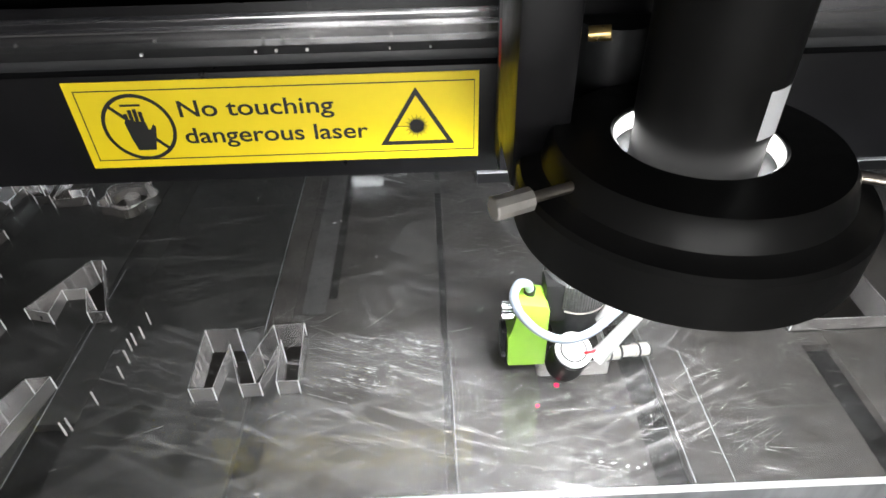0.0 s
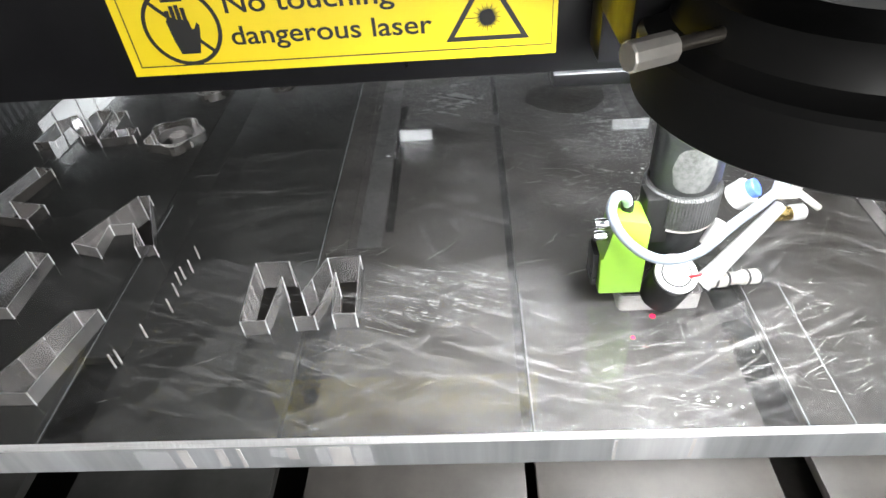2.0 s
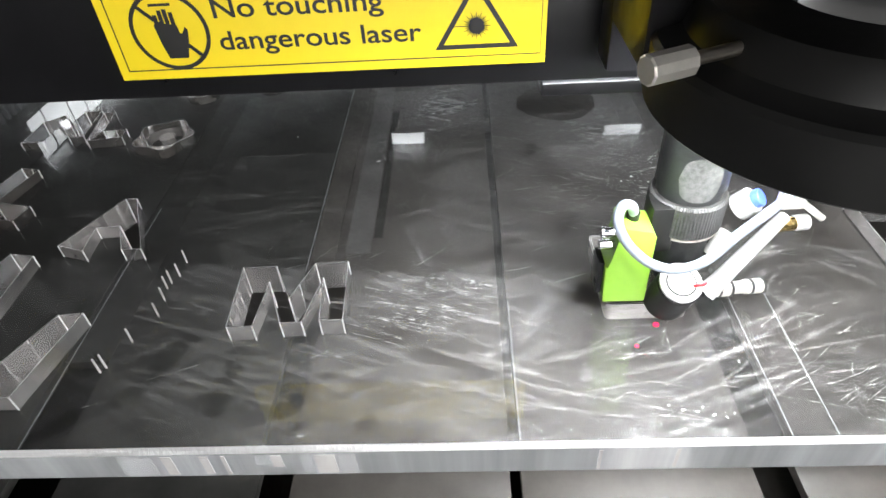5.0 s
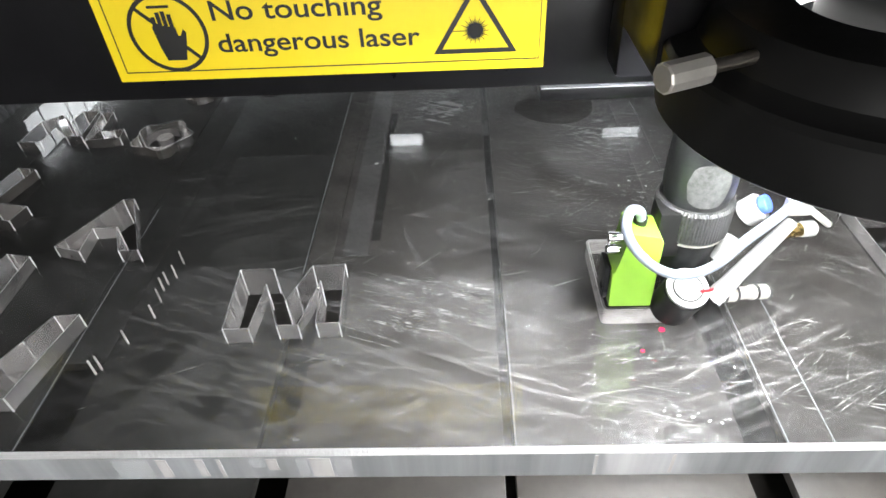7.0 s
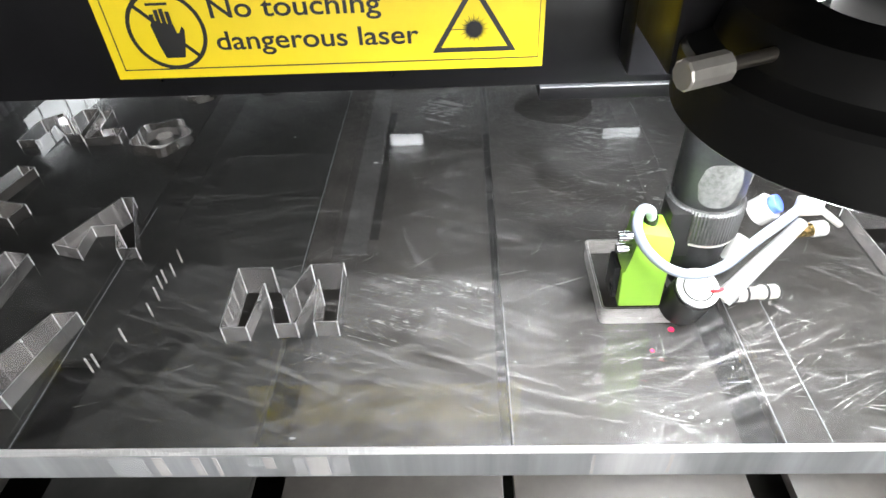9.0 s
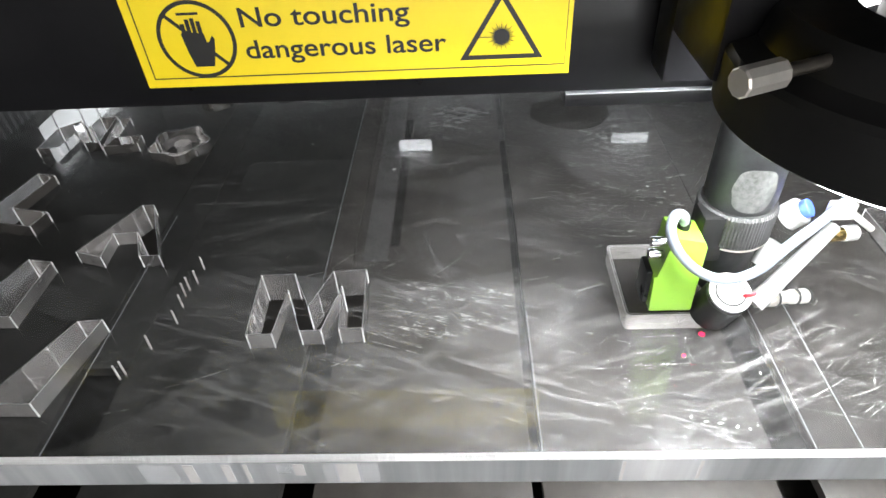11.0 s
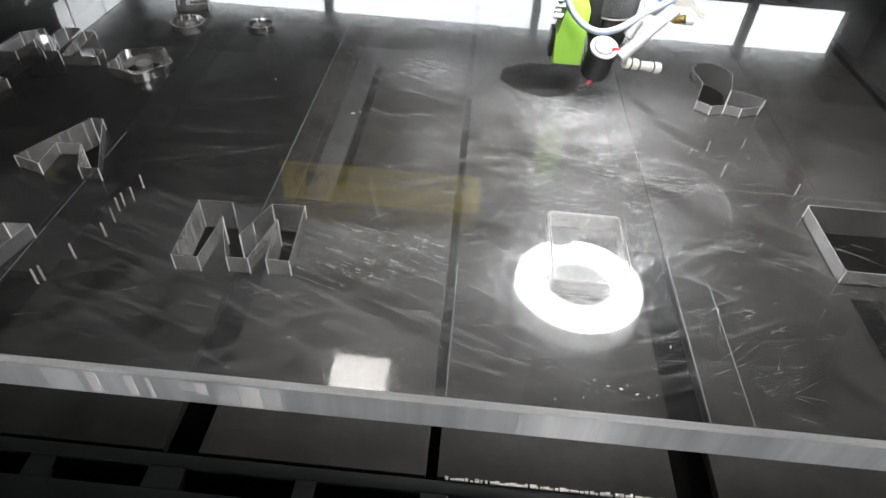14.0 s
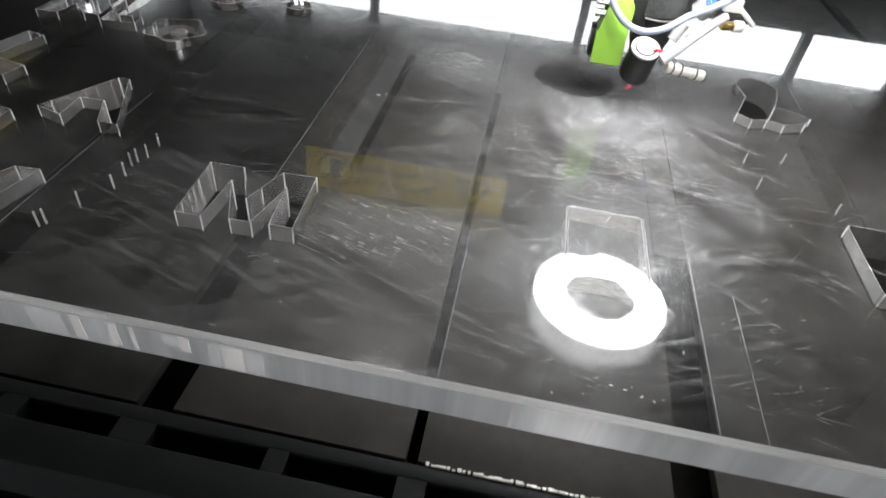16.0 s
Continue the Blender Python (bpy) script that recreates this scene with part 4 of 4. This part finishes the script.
    part("hose", moved(hose([(0.0795, 0.082, 0.062), (0.0775, 0.080, 0.0685), (0.0720, 0.076, 0.0720), (0.0690, 0.070, 0.0680), (0.0735, 0.067, 0.058), (0.084, 0.064, 0.048), (0.097, 0.062, 0.0445), (0.111, 0.064, 0.048), (0.126, 0.072, 0.056), (0.143, 0.082, 0.0615), (0.156, 0.090, 0.067)], 0.0024)), CABLE, h, "pale grey hose in a loop")
    # red pointer
    a, b = Vector((0.1030, 0.0665, 0.0310)), Vector((0.1020, 0.0775, 0.0075))
    ptr = part("pointer", moved(rod(b, a, 0.0108, 36)), MATT, h, "black pointer barrel with a white cap")
    d = (a - b).normalized()
    part("cap", moved(rod(a, a + d * 0.0016, 0.0103, 36)), WHITE, ptr, "white round cap")
    part("cap_groove", moved(rod(a + d * 0.0014, a + d * 0.0018, 0.0074, 30)), MATT, ptr)
    part("cap_disc", moved(rod(a + d * 0.0015, a + d * 0.0021, 0.0066, 30)), WHITE, ptr)
    part("wire", moved(hose([(0.1085, 0.0640, 0.0315), (0.1115, 0.0632, 0.0330), (0.1150, 0.0650, 0.0320), (0.1180, 0.067, 0.0330)], 0.0007, 8)), RED, ptr, "thin red wire")
    part("sleeve", moved(hose([(0.1150, 0.0640, 0.0265), (0.120, 0.066, 0.031), (0.128, 0.071, 0.037), (0.142, 0.079, 0.048), (0.153, 0.086, 0.055)], 0.0050, 16, 8, 0.0030)), SLEEVE, h, "white woven sleeve over the cables")
    part("pipe_plug", moved(rod((0.122, 0.075, 0.0180), (0.1340, 0.078, 0.0155), 0.0042)), STEEL, h, "bright steel pipe plug")
    part("pipe_plug", moved(rod((0.1335, 0.078, 0.0155), (0.1430, 0.0805, 0.0138), 0.0034)), STEEL, h)
    part("pipe_plug", moved(rod((0.1425, 0.0805, 0.0138), (0.1530, 0.083, 0.0120), 0.0040)), STEEL, h)
    for k, r in ((0.126, 0.0046), (0.1325, 0.0047), (0.1445, 0.0044), (0.1515, 0.0044)):
        d = (k - 0.122) / 0.031
        at = Vector((k, 0.075 + 0.008 * d, 0.018 - 0.006 * d))
        part("plug_rib", moved(rod(at, at + Vector((0.0012, 0.0003, -0.0002)), r, 20)), KNURL, h)
    part("brass_coupling", moved(rod((0.152, 0.0875, 0.0480), (0.161, 0.089, 0.0480), 0.0033)), BRASS, h, "brass coupling")
    part("coupling_end", moved(rod((0.1605, 0.089, 0.0480), (0.1675, 0.090, 0.0480), 0.0040)), WHITE, h)
    part("push_fitting", moved(rod((0.137, 0.100, 0.050), (0.142, 0.097, 0.0575), 0.0070)), WHITE, h, "white push-in air fitting")
    part("release_ring", moved(rod((0.1419, 0.097, 0.0574), (0.1445, 0.0955, 0.0600), 0.0046)), BLUE, h, "blue release ring")
    part("clamp", moved(box(0.150, 0.162, 0.088, 0.093, 0.057, 0.066, 0.001)), STEEL, h)
    part("clamp_bolt", moved(rod((0.160, 0.090, 0.061), (0.174, 0.0895, 0.050), 0.0017)), STEEL, h)
    part("elbow", moved(rod((0.122, 0.084, 0.034), (0.128, 0.087, 0.046), 0.0040)), WHITE, h, "white elbow beside the tube")
    # ring light round the camera lens
    cx, cy = 0.1235, 0.0315
    R = 0.0630
    ring = part("ring_light", moved(lathe([(0.0300, 0.1475), (0.0575, 0.1475), (0.0580, 0.1440), (R - 0.0008, 0.1440), (R, 0.1448), (R, 0.1625), (R - 0.0015, 0.1645), (0.0560, 0.1660), (0.0540, 0.1672), (0.0520, 0.1745), (0.0500, 0.1775), (0.0300, 0.1785), (0.0290, 0.1775), (0.0290, 0.1480)], 96, closed=True), cx, cy), MATT, h, "black ring light housing with stepped rim")
    part("diffuser", moved(lathe([(0.0306, 0.1402), (0.0560, 0.1402), (0.0572, 0.1414), (0.0572, 0.1466), (0.0306, 0.1466)], 72, closed=True), cx, cy), RING_GLOW, ring, "glowing white ring diffuser")
    part("inner_glow", moved(lathe([(0.0284, 0.1700), (0.0289, 0.1700), (0.0289, 0.1768), (0.0284, 0.1768)], 64, closed=True), cx, cy), SOFT_GLOW, ring, "lit inner sleeve of the ring light")
    for ang in (203, 337, 60):
        u, v = math.cos(radians(ang)), math.sin(radians(ang))
        s = part("thumbscrew", moved(rod((cx + 0.046 * u, cy + 0.046 * v, 0.172), (cx + 0.070 * u, cy + 0.070 * v, 0.172), 0.0019), 0, 0, 0), NICKEL, ring, "nickel thumbscrew")
        bm = rod((cx + 0.068 * u, cy + 0.068 * v, 0.172), (cx + 0.082 * u, cy + 0.082 * v, 0.172), 0.0042, 10)
        part("screw_head", moved(bm), STEEL, s, "fluted screw head", False)
    lens = part("camera_lens", moved(lathe([(0, 0.149), (0.0200, 0.149), (0.0225, 0.152), (0.0225, 0.183), (0.0232, 0.186), (0.0232, 0.235), (0.0245, 0.238), (0.0245, 0.36), (0, 0.36)], 64), cx, cy), MATT, h, "black camera lens barrel")
    bm = bmesh.new()
    cols = []
    for k in range(7):
        t = radians(-70 + 4.0 * k)
        cols.append([bm.verts.new((cx - ox + 0.0237 * math.cos(t), cy - oy + 0.0237 * math.sin(t), z - oz)) for z in (0.1875, 0.2040)])
    for p, q in zip(cols, cols[1:]):
        bm.faces.new((p[0], q[0], q[1], p[1]))
    part("sticker", bm, PAPER, lens, "pale paper sticker", False)
    part("bracket_plate", moved(box(0.060, 0.082, 0.045, 0.095, 0.150, 0.30, 0.003)), BLACK, h)
    part("carriage", moved(box(0.062, 0.175, 0.100, 0.122, 0.125, 0.31, 0.003)), BLACK, h, "black carriage plate")
    part("carriage_arm", moved(box(0.150, 0.165, 0.060, 0.105, 0.20, 0.215, 0.002)), BLACK, h)
    part("carriage_hose", moved(hose([(0.073, 0.060, 0.165), (0.066, 0.070, 0.185), (0.068, 0.085, 0.21), (0.064, 0.095, 0.25)], 0.0028)), YELLOWHOSE, h, "yellow hose")
    part("side_knob", moved(rod((0.088, 0.062, 0.205), (0.096, 0.060, 0.206), 0.0028)), BRASS, h)
    part("limit_block", moved(box(0.060, 0.064, 0.090, 0.099, 0.180, 0.200, 0.0006)), RED, h, "red plastic block")
    # red spot that the pointer throws on the sheet
    spot = part("pointer_spot", lathe([(0, 0), (0.0015, 0), (0.0015, 0.0002), (0, 0.0002)], 12), POINT, h, "red pointer light", False)
    dot = part("pointer_spot", lathe([(0, 0), (0.0009, 0), (0.0009, 0.0002), (0, 0.0002)], 12), POINT, h, "red pointer light", False)
    return h, spot, dot


# ---- scraps on the sheet ----
def scraps():
    rng = random.Random(12)
    spots = [(-0.129, 0.278, 0.004), (-0.060, 0.237, 0.006), (-0.0555, 0.240, 0.004), (0.094, 0.0185, 0.003), (0.100, 0.016, 0.004), (0.106, 0.015, 0.004), (0.109, 0.0172, 0.002), (0.113, 0.013, 0.004), (0.118, 0.0118, 0.003), (0.122, 0.0135, 0.002), (0.088, 0.0085, 0.003), (0.075, 0.006, 0.002), (0.134, 0.043, 0.004),
             (0.118, 0.205, 0.004), (0.128, 0.198, 0.003), (0.110, 0.200, 0.003)]
    for x, y, s in spots:
        a, s = rng.uniform(0, math.pi), s * 0.5
        w = s * rng.uniform(0.2, 0.35)
        pts = []
        for k in range(8):
            t = 2 * math.pi * k / 8
            pts.append((s / 2 * math.cos(t) * rng.uniform(0.7, 1.1), w / 2 * math.sin(t) * rng.uniform(0.7, 1.2)))
        ob = mesh_object("acrylic_chip", prism(pts, 0.0004, "z"), DEBRIS)
        ob.matrix_basis = pose(x, y, 0.0001, 0, 0, math.degrees(a))
        tagged(ob, "small white chip of acrylic lying on the sheet", "chip", "chips on the sheet")


hall()
fill_window()
enclosure()
bed()
sheet()
gantry_beam, warning = gantry()
head, red_spot, red_dot = laser_head()
scraps()


def motions():
    steps = [(0.0, -0.0110, -0.0015, 0), (0.5, -0.0105, -0.0015, 0), (1.0, -0.0090, -0.001, 0), (1.5, -0.0065, 0, 0), (2.0, -0.005, 0, 0),
             (2.5, -0.003, 0, 0), (3.0, -0.001, 0, 0), (3.5, 0, 0, 0), (4.0, 0.0010, 0, 0), (6.5, 0.0075, 0, 0), (7.0, 0.0085, 0, 0),
             (7.5, 0.0100, 0, 0), (8.0, 0.0115, 0, 0), (8.5, 0.0135, 0, 0), (9.0, 0.0140, 0, 0), (11.5, 0.0170, 0.001, 0), (11.8, 0.0165, 0.003, 0.001),
             (12.0, 0.0145, 0.0125, 0.004), (12.1, 0.0140, 0.028, 0.008), (12.2, 0.0135, 0.046, 0.013), (12.3, 0.0130, 0.0645, 0.016), (12.4, 0.0130, 0.087, 0.016), (12.5, 0.0130, 0.1110, 0.016), (12.6, 0.0130, 0.133, 0.016), (12.7, 0.0135, 0.156, 0.016), (12.8, 0.0140, 0.179, 0.016), (12.9, 0.0143, 0.199, 0.016), (13.0, 0.0145, 0.210, 0.016), (13.5, 0.0145, 0.2125, 0.016), (16.0, 0.0165, 0.2115, 0.016)]
    walk(head, [(t, pose(HEAD[0] + x, HEAD[1] + y, HEAD[2] + z)) for t, x, y, z in steps])
    for spot, low, high in ((red_spot, (0.097, 0.068), (0.1075, 0.109)), (red_dot, (0.084, 0.054), (0.105, 0.104))):
        rows = []
        for t, x, y, z in steps:
            k = z / 0.016
            rows.append((t, pose(low[0] + k * (high[0] - low[0]) - HEAD[0], low[1] + k * (high[1] - low[1]) - HEAD[1], 0.0003 - HEAD[2] - z)))
        walk(spot, rows)
    walk(gantry_beam, [(t, pose(0, FRONT + y, 0.10)) for t, x, y, z in steps])
    walk(warning, [(t, pose(-0.159, FRONT - 0.0006 + y, 0.120)) for t, x, y, z in steps])


motions()
